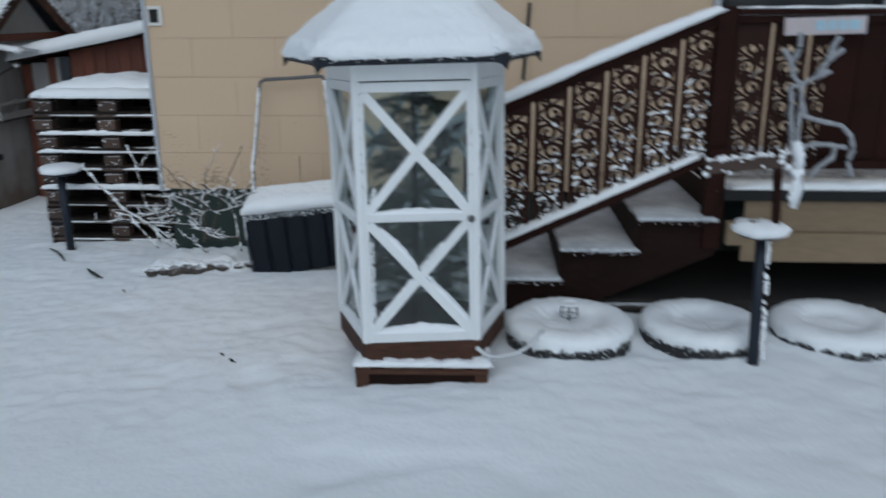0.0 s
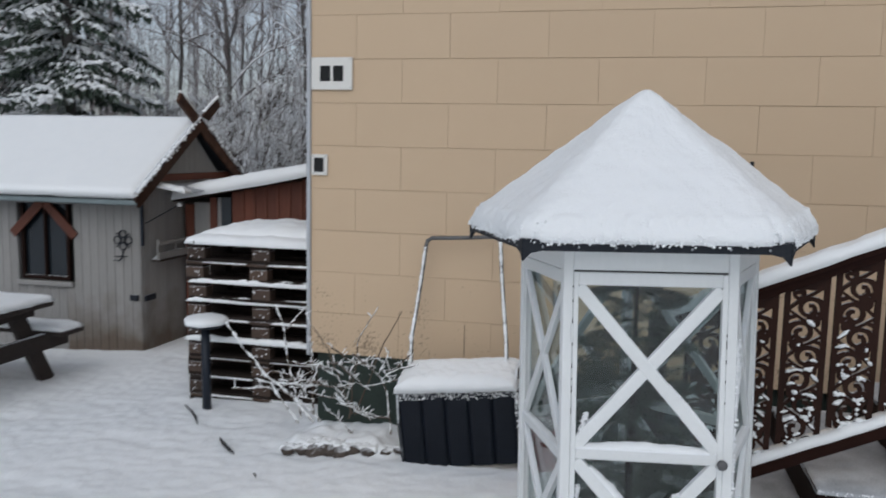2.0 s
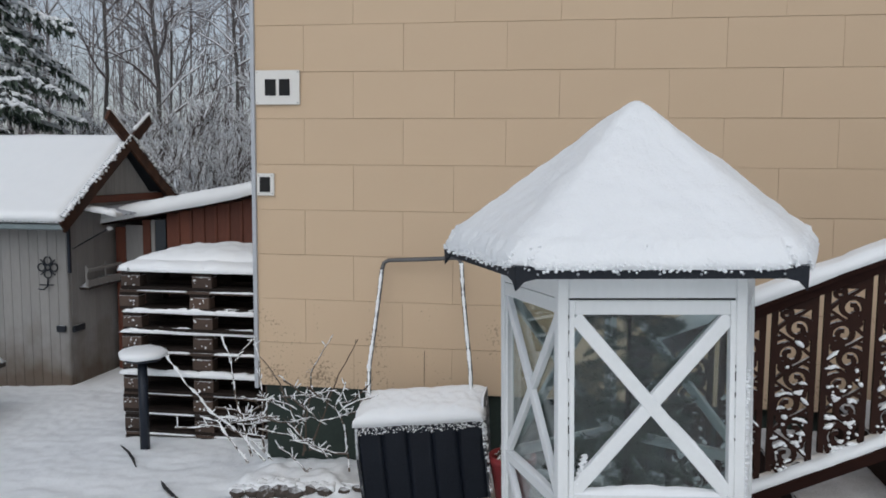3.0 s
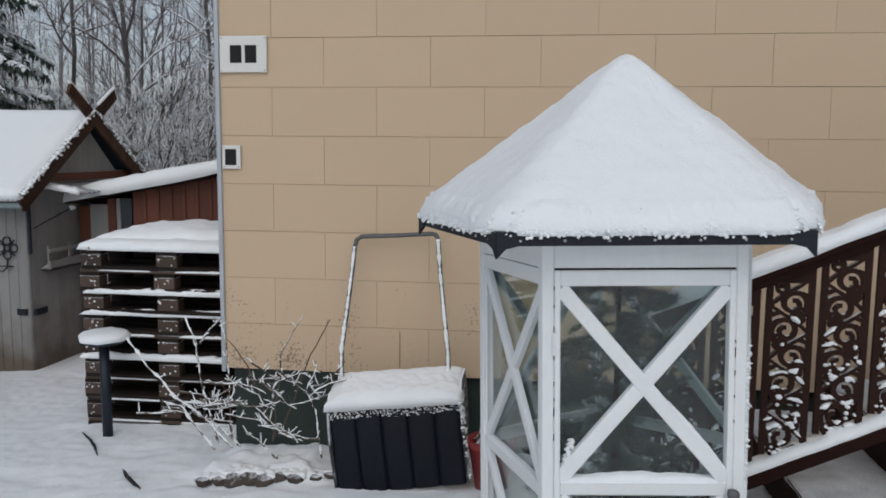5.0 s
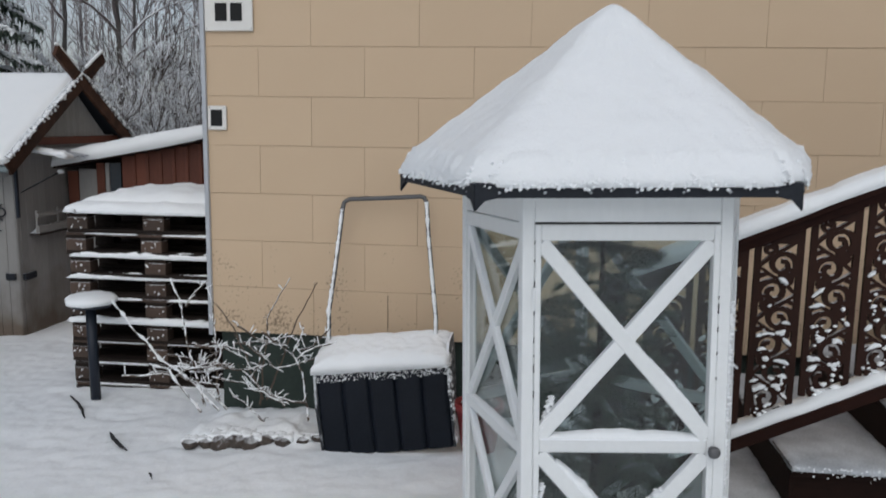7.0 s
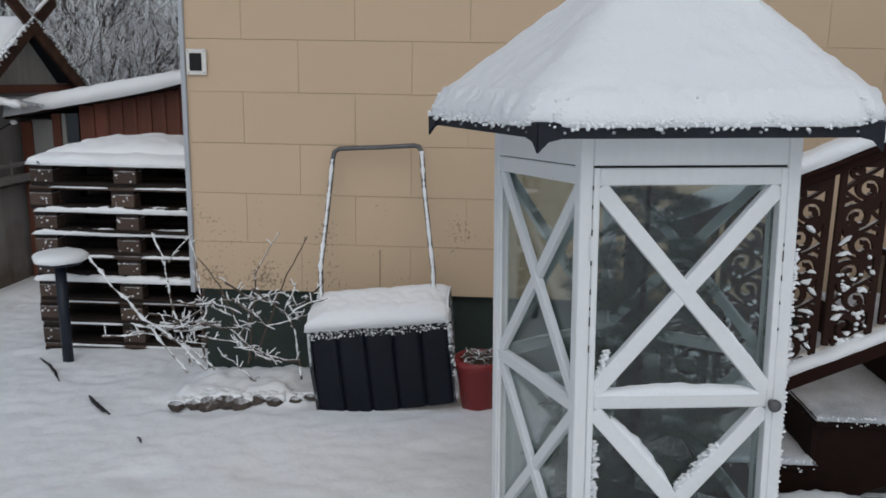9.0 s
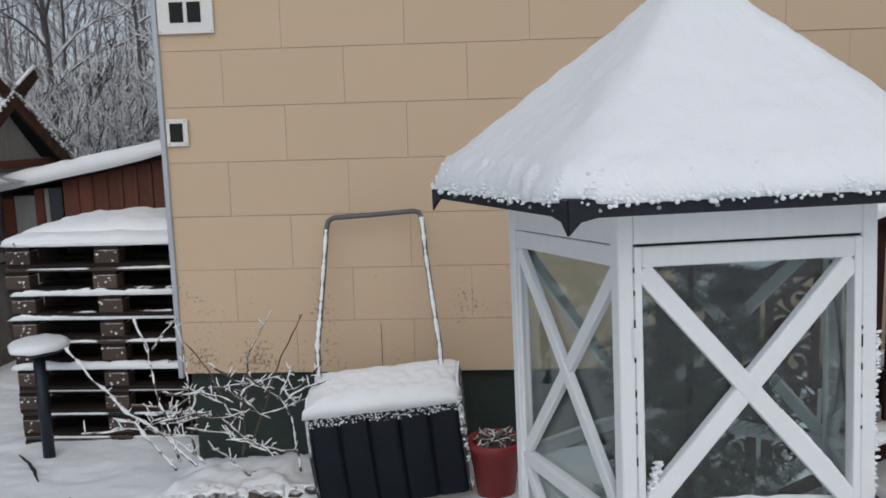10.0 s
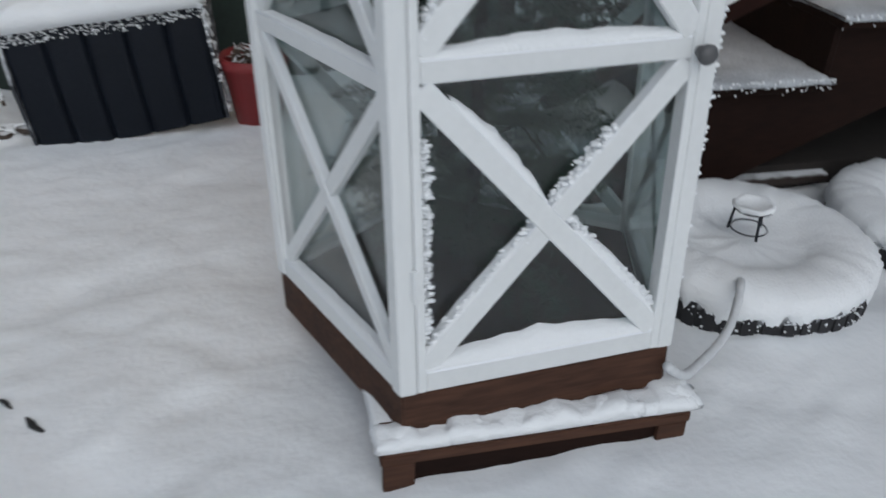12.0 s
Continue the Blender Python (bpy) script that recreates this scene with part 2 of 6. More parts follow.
def thing(name, label, category, at=(0, 0, 0), turn=0.0, group="", kind=""):
    ob = new(name)
    ob.empty_display_size = 0.1
    ob.matrix_world = pose(*at, 0, 0, turn)
    return tagged(ob, label, category, group, kind)


def box(bm, x0, x1, y0, y1, z0, z1, bev=0.0, m=None):
    r = bmesh.ops.create_cube(bm, size=1.0)
    vs = r["verts"]
    bmesh.ops.scale(bm, vec=(x1 - x0, y1 - y0, z1 - z0), verts=vs)
    bmesh.ops.translate(bm, vec=((x0 + x1) / 2, (y0 + y1) / 2, (z0 + z1) / 2), verts=vs)
    if bev:
        es = list({e for v in vs for e in v.link_edges})
        vs = list({v for f in bmesh.ops.bevel(bm, geom=es, offset=bev, segments=1, affect="EDGES")["faces"] for v in f.verts})
    if m is not None:
        bmesh.ops.transform(bm, matrix=m, verts=vs)
    return vs


def boxed(name, material, parent, x0, x1, y0, y1, z0, z1, bev=0.003, m=None, label=""):
    bm = bmesh.new()
    box(bm, x0, x1, y0, y1, z0, z1, bev, m)
    return part(name, bm, material, parent, label)


def bar_matrix(p0, p1, up=(0, 0, 1)):
    p0, p1 = Vector(p0), Vector(p1)
    x = (p1 - p0).normalized()
    y = Vector(up).cross(x).normalized()
    z = x.cross(y)
    m = Matrix((x, y, z)).transposed().to_4x4()
    m.translation = p0
    return m, (p1 - p0).length


def bar(name, material, parent, p0, p1, w, d, bev=0.002, up=(0, 0, 1), label=""):
    """A plank from p0 to p1: w across (sideways), d along up."""
    m, n = bar_matrix(p0, p1, up)
    return boxed(name, material, parent, 0, n, -w / 2, w / 2, -d / 2, d / 2, bev, m, label)


def tube(bm, pts, radii, n=6, cap=True):
    rings = []
    pts = [Vector(p) for p in pts]
    for i, p in enumerate(pts):
        d = (pts[min(i + 1, len(pts) - 1)] - pts[max(i - 1, 0)]).normalized()
        side = d.cross(Vector((0, 0, 1)))
        side = side.normalized() if side.length > 1e-3 else Vector((1, 0, 0))
        other = d.cross(side)
        r = radii[i] if isinstance(radii, (list, tuple)) else radii
        rings.append([bm.verts.new(p + r * (math.cos(a) * side + math.sin(a) * other)) for a in (2 * math.pi * k / n for k in range(n))])
    for a, b in zip(rings, rings[1:]):
        for k in range(n):
            bm.faces.new((a[k], a[(k + 1) % n], b[(k + 1) % n], b[k]))
    if cap:
        bm.faces.new(rings[0])
        bm.faces.new(rings[-1])
    return bm


def lathe(bm, profile, n=24, at=(0, 0, 0)):
    rings = []
    for r, z in profile:
        rings.append([bm.verts.new((at[0] + r * math.cos(a), at[1] + r * math.sin(a), at[2] + z)) for a in (2 * math.pi * k / n for k in range(n))])
    for a, b in zip(rings, rings[1:]):
        for k in range(n):
            bm.faces.new((a[k], a[(k + 1) % n], b[(k + 1) % n], b[k]))
    bm.faces.new(rings[0])
    bm.faces.new(rings[-1])
    return bm


def ribbon(bm, pts, w, th, y=0.0):
    """A flat cut strip in the xz plane along pts, w wide, th thick in y. w may be a list."""
    rows = []
    n = len(pts)
    for i, (x, z) in enumerate(pts):
        a, b = pts[max(i - 1, 0)], pts[min(i + 1, n - 1)]
        dx, dz = b[0] - a[0], b[1] - a[1]
        q = math.hypot(dx, dz) or 1.0
        h = (w[i] if isinstance(w, list) else w) / 2
        ox, oz = -dz / q * h, dx / q * h
        rows.append([bm.verts.new(c) for c in ((x + ox, y - th / 2, z + oz), (x - ox, y - th / 2, z - oz), (x - ox, y + th / 2, z - oz), (x + ox, y + th / 2, z + oz))])
    for a, b in zip(rows, rows[1:]):
        for k in range(4):
            bm.faces.new((a[k], a[(k + 1) % 4], b[(k + 1) % 4], b[k]))
    bm.faces.new(rows[0])
    bm.faces.new(rows[-1])


def heap(bm, nx, ny, lx, ly, h, m=None, rag=0.25, freq=9.0, lip=0.0, power=4.0, seed=0.0):
    """Lying snow: a rounded cushion lx by ly with height h, its edges uneven, hanging lip below its base plane."""
    top = []
    for i in range(nx + 1):
        row = []
        for j in range(ny + 1):
            u, v = 2 * i / nx - 1, 2 * j / ny - 1
            e = max(abs(u) ** power, 0) + max(abs(v) ** power, 0)
            f = max(0.0, 1 - min(1.0, max(abs(u), abs(v)) ** power)) ** 0.5
            x, y = u * lx / 2, v * ly / 2
            nz = noise.noise(Vector((x * freq + seed, y * freq, seed))) + 0.5 * noise.noise(Vector((x * freq * 3, y * freq * 3 + seed, 2.0)))
            z = h * f * (1 + rag * nz) - (lip * (1 + 0.8 * nz) if f < 0.05 else 0)
            k = 1 + 0.012 * nz / max(min(lx, ly), 0.1)
            p = Vector((x * k, y + (0.006 * nz if abs(v) > 0.98 else 0), z))
            row.append(bm.verts.new(m @ p if m else p))
        top.append(row)
    for i in range(nx):
        for j in range(ny):
            bm.faces.new((top[i][j], top[i + 1][j], top[i + 1][j + 1], top[i][j + 1]))
    rim = [top[i][0] for i in range(nx + 1)] + [top[nx][j] for j in range(1, ny + 1)] + [top[i][ny] for i in range(nx - 1, -1, -1)] + [top[0][j] for j in range(ny - 1, 0, -1)]
    bm.faces.new(rim[::-1])


def snow_on(parent, x0, x1, y0, y1, z, h, lip=0.0, m=None, seed=None, cell=0.02, rag=0.25, freq=9.0, power=6.0, material=None):
    bm = bmesh.new()
    lx, ly = x1 - x0, y1 - y0
    mm = (m or Matrix()) @ Matrix.Translation(((x0 + x1) / 2, (y0 + y1) / 2, z))
    heap(bm, max(4, min(60, int(lx / cell))), max(4, min(60, int(ly / cell))), lx, ly, h, mm, rag, freq, lip, power, random.uniform(0, 50) if seed is None else seed)
    return part("snow", bm, material or SNOW, parent, "lying white snow", smooth=True)


def lump(bm, c, r, squash=0.7, n=7):
    rr = bmesh.ops.create_icosphere(bm, subdivisions=1 if r < 0.03 else 2, radius=r)
    s = random.uniform(0, 99)
    for v in rr["verts"]:
        v.co *= 1 + 0.35 * noise.noise(v.co / r * 1.3 + Vector((s, s, s)))
        v.co.z *= squash
    bmesh.ops.translate(bm, vec=c, verts=rr["verts"])


def clamp(v, a, b):
    return max(a, min(b, v))


def gz(x, y):
    """Height of the snow-covered ground."""
    return 0.05 * clamp(x - 0.1, -8, 0.2) - 0.015 * clamp(y - 3.6, -5, 8)


# ---- ground ----
def ground():
    def axis(lo, hi, step):
        inner = np.arange(lo, hi + 1e-6, step)
        far = [1.0, 3, 7, 15, 35, 90, 250]
        return np.concatenate([[lo - d for d in far[::-1]], inner, [hi + d for d in far]])
    xs, ys = axis(-6.0, 2.8, 0.026), axis(0.9, 8.2, 0.026)
    verts, faces = [], []
    for x in xs:
        for y in ys:
            z = gz(x, y)
            if -9 < x < 5 and -2 < y < 11:
                p = Vector((x, y, 0))
                trod = clamp((y - 2.3) / 1.3, 0.3, 1.0)  # smoother where nobody has walked
                z += 0.014 * noise.noise(p * 1.1) + 0.005 * noise.noise(p * 3.2)
                z += trod * (0.007 * noise.noise(p * 6.5) + 0.008 * noise.noise(p * 13) + 0.008 * max(0.0, noise.noise(p * 21)) + 0.0035 * noise.noise(p * 34))
                # old, snowed-over footprints
                q = noise.noise(p * 2.6 + Vector((7, 3, 1)))
                z -= 0.016 * clamp((q - 0.3) * 4, 0, 1)
                # the snow dips round the hut's base, and falls off under the deck
                d = math.hypot((x - 0.12) / 1.1, y - 3.95)
                z += 0.03 * clamp((1.2 - d) * 2, 0, 1)
                z -= 0.022 * clamp((0.62 - math.hypot((x - 0.06) * 0.85, (y - 4.0) * 0.8)) * 5, 0, 1)
                # the raised bed at the house wall
                z += (0.055 + 0.045 * noise.noise(p * 4) + 0.03 * noise.noise(p * 13)) * clamp((y - 5.575 + 0.05 * noise.noise(p * 6)) * 13, 0, 1) * clamp((x + 2.1 + 0.1 * noise.noise(p * 6)) * 5, 0, 1) * clamp((-1.28 - x) * 7, 0, 1)
            verts.append((x, y, z))
    ny = len(ys)
    for i in range(len(xs) - 1):
        for j in range(ny - 1):
            a = i * ny + j
            faces.append((a, a + ny, a + ny + 1, a + 1))
    me = bpy.data.meshes.new("ground")
    me.from_pydata(verts, [], faces)
    me.materials.append(GROUND_SNOW)
    me.polygons.foreach_set("use_smooth", [True] * len(me.polygons))
    return tagged(new("ground", me), "snow-covered yard with old half-filled footprints", "ground", kind="structure")


ground()

# ---- the house wall ----
WALL_Y, CORNER_X, ROW, ROW_TOP = 6.0, -2.003, 0.2715, 2.29
ROW_BASE = ROW_TOP - 7 * ROW
house = thing("house", "house clad in beige fibre-cement siding over a dark green plinth", "house", (0, 0, 0), kind="structure")
WIN_X0, WIN_X1, WIN_Z0 = 1.93, 3.1, 1.58
def house_body():
    bm = bmesh.new()
    y0, y1 = WALL_Y + 0.012, WALL_Y + 0.25
    top = 5.82
    box(bm, CORNER_X + 0.012, WIN_X0, y0, y1, ROW_BASE, top)
    box(bm, WIN_X0, WIN_X1, y0, y1, ROW_BASE, WIN_Z0)
    box(bm, WIN_X0, WIN_X1, y0, y1, 2.6, top)
    box(bm, WIN_X1, 9.0, y0, y1, ROW_BASE, top)
    box(bm, CORNER_X + 0.012, CORNER_X + 0.25, y1, 15.0, ROW_BASE, top)
    box(bm, CORNER_X + 0.25, 9.0, 14.75, 15.0, ROW_BASE, top)
    box(bm, 8.75, 9.0, y1, 14.75, ROW_BASE, top)
    part("wall", bm, SIDING, house)
    bm = bmesh.new()
    box(bm, CORNER_X + 0.05, 8.95, WALL_Y + 0.05, WALL_Y + 0.3, -0.6, ROW_BASE)
    box(bm, CORNER_X + 0.05, CORNER_X + 0.3, WALL_Y + 0.3, 14.95, -0.6, ROW_BASE)
    part("plinth", bm, PLINTH, house, "dark green plinth")
    bm = bmesh.new()
    box(bm, CORNER_X - 0.3, 9.3, WALL_Y - 0.3, 15.3, top, top + 0.25)
    part("roof", bm, SNOW, house)
    boxed("corner_trim", ZINC, house, CORNER_X - 0.004, CORNER_X + 0.022, WALL_Y - 0.018, WALL_Y + 0.02, ROW_BASE - 0.02, 5.8, 0.003, label="grey metal corner strip")


house_body()
boxed("crack", BLACK_PAINT, house, -0.948, -0.9465, WALL_Y - 0.004, WALL_Y + 0.002, ROW_BASE + 0.03, ROW_BASE + 0.25, 0, label="thin crack in a siding tile")
win = thing("window_1", "window with a black frame and pale trim in the house wall", "window", (WIN_X0, WALL_Y, WIN_Z0), kind="structure")
ww, wh = WIN_X1 - WIN_X0, 2.6 - WIN_Z0
for x0, x1, z0, z1 in ((0, 0.05, 0, wh), (ww - 0.05, ww, 0, wh), (0.05, ww - 0.05, wh - 0.05, wh), (0.05, ww - 0.05, 0, 0.05)):
    boxed("trim", ZINC, win, x0, x1, -0.022, 0.03, z0, z1)
for x0, x1, z0, z1 in ((0.05, 0.10, 0.05, wh - 0.05), (ww - 0.10, ww - 0.05, 0.05, wh - 0.05), (0.10, ww - 0.10, wh - 0.1, wh - 0.05), (0.10, ww - 0.10, 0.05, 0.10)):
    boxed("frame", BLACK_PAINT, win, x0, x1, 0.0, 0.06, z0, z1)
boxed("pane", DARK_GLASS, win, 0.10, ww - 0.10, 0.03, 0.036, 0.10, wh - 0.10, 0)

def plate(x0, x1, z0, z1, bars, label):
    ob = thing("number_plate", label, "sign", ((x0 + x1) / 2, WALL_Y - 0.012, (z0 + z1) / 2), group="house number plates")
    w, h = (x1 - x0) / 2, (z1 - z0) / 2
    boxed("plate", ENAMEL, ob, -w, w, -0.006, 0.006, -h, h, 0.003)
    for bx0, bx1, bz0, bz1 in bars:
        boxed("bar", BLACK_PAINT, ob, bx0, bx1, -0.009, -0.005, bz0, bz1, 0.0, label="black bar of paint")
    for sx in (-1, 1):
        for sz in (-1, 1):
            bm = bmesh.new()
            lathe(bm, [(0.004, 0), (0.003, 0.003)], 8)
            bmesh.ops.rotate(bm, cent=(0, 0, 0), matrix=Matrix.Rotation(radians(90), 3, "X"), verts=bm.verts)
            bmesh.ops.translate(bm, vec=(sx * (w - 0.012), -0.006, sz * (h - 0.012)), verts=bm.verts)
            part("screw", bm, STEEL, ob)


plate(-1.976, -1.702, 2.098, 2.300, [(-0.075, -0.008, -0.048, 0.048), (0.012, 0.078, -0.048, 0.048)], "white enamel plate with two black bars on the house wall")
plate(-1.974, -1.866, 1.558, 1.692, [(-0.035, 0.030, -0.045, 0.045)], "small white enamel plate with one black bar on the house wall")

# ---- the lantern-shaped hut ----
HX, HY = 0.118, 3.97
PLAN = [Vector(v) for v in ((-0.238, -0.394, 0), (0.284, -0.346, 0), (0.404, 0.11, 0), (-0.05, 0.43, 0), (-0.438, 0.092, 0))]
EAVES = [Vector(v) for v in ((-0.348, -0.487, 0), (0.404, -0.430, 0), (0.567, 0.09, 0), (-0.04, 0.60, 0), (-0.628, 0.119, 0))]
HALF = [(PLAN[(k + 1) % 5] - PLAN[k]).length / 2 for k in range(5)]
hut = thing("lantern_hut", "white five-sided wooden glazed hut with a snow-laden pyramid roof", "garden hut", (HX, HY, 0))
hut.matrix_world = pose(HX, HY, 0, -2.0, -1.2, 0)  # it leans a little, back and to one side
Z0, ZM, ZD, ZT = 0.192, 0.772, 1.352, 1.445
ZS = ZM - 0.022  # the fixed sides carry their middle rail a little lower than the door
PW = 0.028  # width of a corner post


def side_matrix(k):
    """Local frame of side k: x along the side, y into the hut, origin at the side's middle on the ground."""
    a, b = PLAN[k], PLAN[(k + 1) % 5]
    return Matrix.Translation((a + b) / 2) @ Matrix.Rotation(math.atan2(b.y - a.y, b.x - a.x), 4, "Z")


def flat_bar(name, material, parent, m, a, b, w, d0, d1, label=""):
    """A glazing bar in the side's plane from a to b (x, z), w wide, from depth d0 to d1."""
    (xa, za), (xb, zb) = a, b
    ang = math.atan2(zb - za, xb - xa)
    n = math.hypot(xb - xa, zb - za)
    mm = m @ Matrix.Translation((xa, 0, za)) @ Matrix.Rotation(-ang, 4, "Y")
    return boxed(name, material, parent, 0, n, d0, d1, -w / 2, w / 2, 0.0025, mm, label)


def crossed(parent, m, x0, x1, z0, z1, w, d0, d1):
    flat_bar("brace", WHITE_FROST, parent, m, (x0, z0), (x1, z1), w, d0 + 0.002, d1)
    flat_bar("brace", WHITE_FROST, parent, m, (x0, z1), (x1, z0), w, d0, d1 - 0.002)


def sill_snow(parent, m, x0, x1, z, h, d0, d1, seed):
    """Drifted snow against the glass on a rail: a thin ridge, highest in the middle."""
    bm = bmesh.new()
    n = 26
    rows = []
    for i in range(n + 1):
        u = i / n
        x = x0 + (x1 - x0) * u
        hh = h * (0.25 + 0.75 * math.sin(math.pi * u) ** 0.8) * (1 + 0.35 * noise.noise(Vector((u * 9, seed, 0))))
        rows.append([bm.verts.new(m @ Vector(p)) for p in ((x, d0, z), (x, d0 - 0.002, z + hh * 0.5), (x, (d0 + d1) / 2, z + hh * 0.9), (x, d1, z + hh))])
    for a, b in zip(rows, rows[1:]):
        for k in range(3):
            bm.faces.new((a[k], b[k], b[k + 1], a[k + 1]))
    part("snow", bm, SNOW, parent, "thin drift of snow", smooth=True)


for k in range(5):
    m = side_matrix(k)
    half = HALF[k]
    # one corner post a side, at its left end
    bm = bmesh.new()
    box(bm, -half - 0.004, -half + PW, -0.004, 0.034, Z0, ZT, 0.003, m)
    part("post", bm, WHITE, hut)
    bm = bmesh.new()
    box(bm, half - PW, half + 0.004, -0.0045, 0.0335, Z0, ZT, 0.003, m)
    part("post", bm, WHITE_FROST, hut)
    boxed("top_beam", WHITE, hut, -half + PW, half - PW, -0.002, 0.03, ZD + 0.006, ZT, 0.002, m)
    boxed("plinth_board", BASE_WOOD, hut, -half + 0.002, half - 0.002, 0.0, 0.03, 0.092, Z0 - 0.001, 0.003, m, label="brown-stained plinth board")
    if k:
        x0, x1 = -half + PW, half - PW
        boxed("bottom_rail", WHITE_FROST, hut, x0, x1, 0.0, 0.03, Z0, Z0 + 0.040, 0.002, m)
        boxed("top_rail", WHITE, hut, x0, x1, 0.0, 0.03, ZD - 0.040, ZD + 0.003, 0.002, m)
        boxed("middle_rail", WHITE_FROST, hut, x0, x1, 0.001, 0.029, ZS - 0.016, ZS + 0.016, 0.002, m)
        crossed(hut, m, x0 + 0.004, x1 - 0.004, ZS + 0.022, ZD - 0.048, 0.031, 0.004, 0.026)
        crossed(hut, m, x0 + 0.004, x1 - 0.004, Z0 + 0.046, ZS - 0.022, 0.031, 0.004, 0.026)
        for za, zb in ((ZS, ZD - 0.02), (Z0 + 0.02, ZS)):
            g = boxed("pane", GLASS, hut, x0 - 0.004, x1 + 0.004, 0.028, 0.031, za, zb, 0, m, label="clear window glass")
            g.visible_shadow = False
        sill_snow(hut, m, x0, x1, ZS + 0.015, 0.006, 0.002, 0.027, k)
        sill_snow(hut, m, x0, x1, Z0 + 0.039, 0.010, 0.002, 0.027, k + 9)

door = new("door")
door.parent = hut
door["label"] = "white glazed door with crossed bars, shut"
dm = side_matrix(0)
half = HALF[0]
dx = half - 0.0285
SW = 0.0155  # width of a stile
for x0, x1 in ((-dx, -dx + SW), (dx - SW, dx)):
    boxed("stile", WHITE_FROST, door, x0, x1, -0.006, 0.028, Z0 + 0.004, ZD, 0.002, dm)
gx = dx - SW
boxed("top_rail", WHITE, door, -gx, gx, -0.006, 0.028, ZD - 0.041, ZD, 0.003, dm)
boxed("bottom_rail", WHITE_FROST, door, -gx, gx, -0.006, 0.028, Z0 + 0.004, Z0 + 0.048, 0.003, dm)
boxed("middle_rail", WHITE_FROST, door, -gx, gx, -0.005, 0.027, ZM - 0.020, ZM + 0.017, 0.003, dm)
crossed(door, dm, -gx, gx, ZM + 0.022, ZD - 0.046, 0.040, -0.005, 0.024)
crossed(door, dm, -gx, gx, Z0 + 0.052, ZM - 0.026, 0.040, -0.005, 0.024)
for za, zb in ((ZM, ZD - 0.02), (Z0 + 0.03, ZM)):
    g = boxed("pane", GLASS, door, -gx - 0.004, gx + 0.004, 0.0245, 0.0275, za, zb, 0, dm, label="clear window glass")
    g.visible_shadow = False
sill_snow(door, dm, -gx, gx, ZM + 0.016, 0.020, -0.003, 0.024, 3.0)
sill_snow(door, dm, -gx, gx, Z0 + 0.046, 0.036, -0.003, 0.024, 5.0)


def clinging_snow(m, x0, z0, x1, z1, n, seed):
    """Wind-blown clumps that cling along a bar's upper edge."""
    rnd = random.Random(seed)
    bm = bmesh.new()
    for i in range(n * 8 // 5):
        u = rnd.random()
        r = rnd.uniform(0.0015, 0.0048)
        c = Vector((x0 + (x1 - x0) * u + rnd.uniform(-0.004, 0.008), rnd.uniform(0.0, 0.02), z0 + (z1 - z0) * u + rnd.uniform(-0.004, 0.012)))
        rr = bmesh.ops.create_icosphere(bm, subdivisions=1, radius=r)
        st = rnd.uniform(1.0, 2.2)
        for v in rr["verts"]:
            v.co *= 1 + 0.6 * noise.noise(v.co / r + Vector((i, seed, 0)))
            v.co.x *= st
        bmesh.ops.translate(bm, vec=m @ c, verts=rr["verts"])
    part("clinging_snow", bm, SNOW, door, "clumps of wind-blown snow", smooth=True)


lo0, lo1 = Z0 + 0.058, ZM - 0.034


def brace_drift(a, b, h, seed):
    """Snow drifted against the glass along the upper edge of a brace."""
    (xa, za), (xb, zb) = a, b
    m = dm @ Matrix.Translation((xa, 0, za)) @ Matrix.Rotation(-math.atan2(zb - za, xb - xa), 4, "Y")
    sill_snow(door, m, 0, math.hypot(xb - xa, zb - za), 0.019, h, -0.001, 0.0242, seed)




def on_brace(x, z_left, z_right):
    """Point of a brace that runs from the left stile at z_left to the right one at z_right."""
    return (x, z_left + (z_right - z_left) * (x + gx) / (2 * gx))


fall_low, rise_low, fall_up = (ZM - 0.026, Z0 + 0.052), (Z0 + 0.052, ZM - 0.026), (ZD - 0.046, ZM + 0.022)
brace_drift(on_brace(-gx + 0.03, *fall_low), on_brace(-0.024, *fall_low), 0.020, 11.0)
brace_drift(on_brace(0.03, *fall_low), on_brace(gx - 0.015, *fall_low), 0.022, 12.0)
brace_drift(on_brace(0.05, *fall_up), on_brace(gx - 0.015, *fall_up), 0.008, 13.0)
brace_drift(on_brace(-gx + 0.015, *rise_low), on_brace(-0.03, *rise_low), 0.006, 14.0)
clinging_snow(dm, -gx + 0.004, lo0 + 0.02, -gx + 0.008, ZM - 0.12, 170, 1)
clinging_snow(dm, -gx + 0.02, lo0 + 0.045, -0.005, (lo0 + lo1) / 2 + 0.02, 170, 2)
clinging_snow(dm, 0.02, (lo0 + lo1) / 2 + 0.012, gx - 0.01, lo0 + 0.045, 320, 3)
clinging_snow(dm, 0.0, (lo0 + lo1) / 2 + 0.03, 0.1, (lo0 + lo1) / 2 + 0.15, 110, 4)
clinging_snow(dm, -gx + 0.005, ZM + 0.03, -gx + 0.03, ZM + 0.12, 80, 5)
clinging_snow(dm, -gx + 0.01, ZM + 0.06, -0.1, ZM + 0.16, 70, 6)
clinging_snow(dm, half - 0.004, Z0 + 0.02, half + 0.006, ZD - 0.2, 420, 7)
clinging_snow(dm, dx + 0.002, ZM - 0.03, dx + 0.026, ZM - 0.015, 160, 8)
bm = bmesh.new()
lathe(bm, [(0.009, 0), (0.010, 0.012), (0.015, 0.018), (0.0165, 0.026), (0.013, 0.032), (0.004, 0.034)], 18)
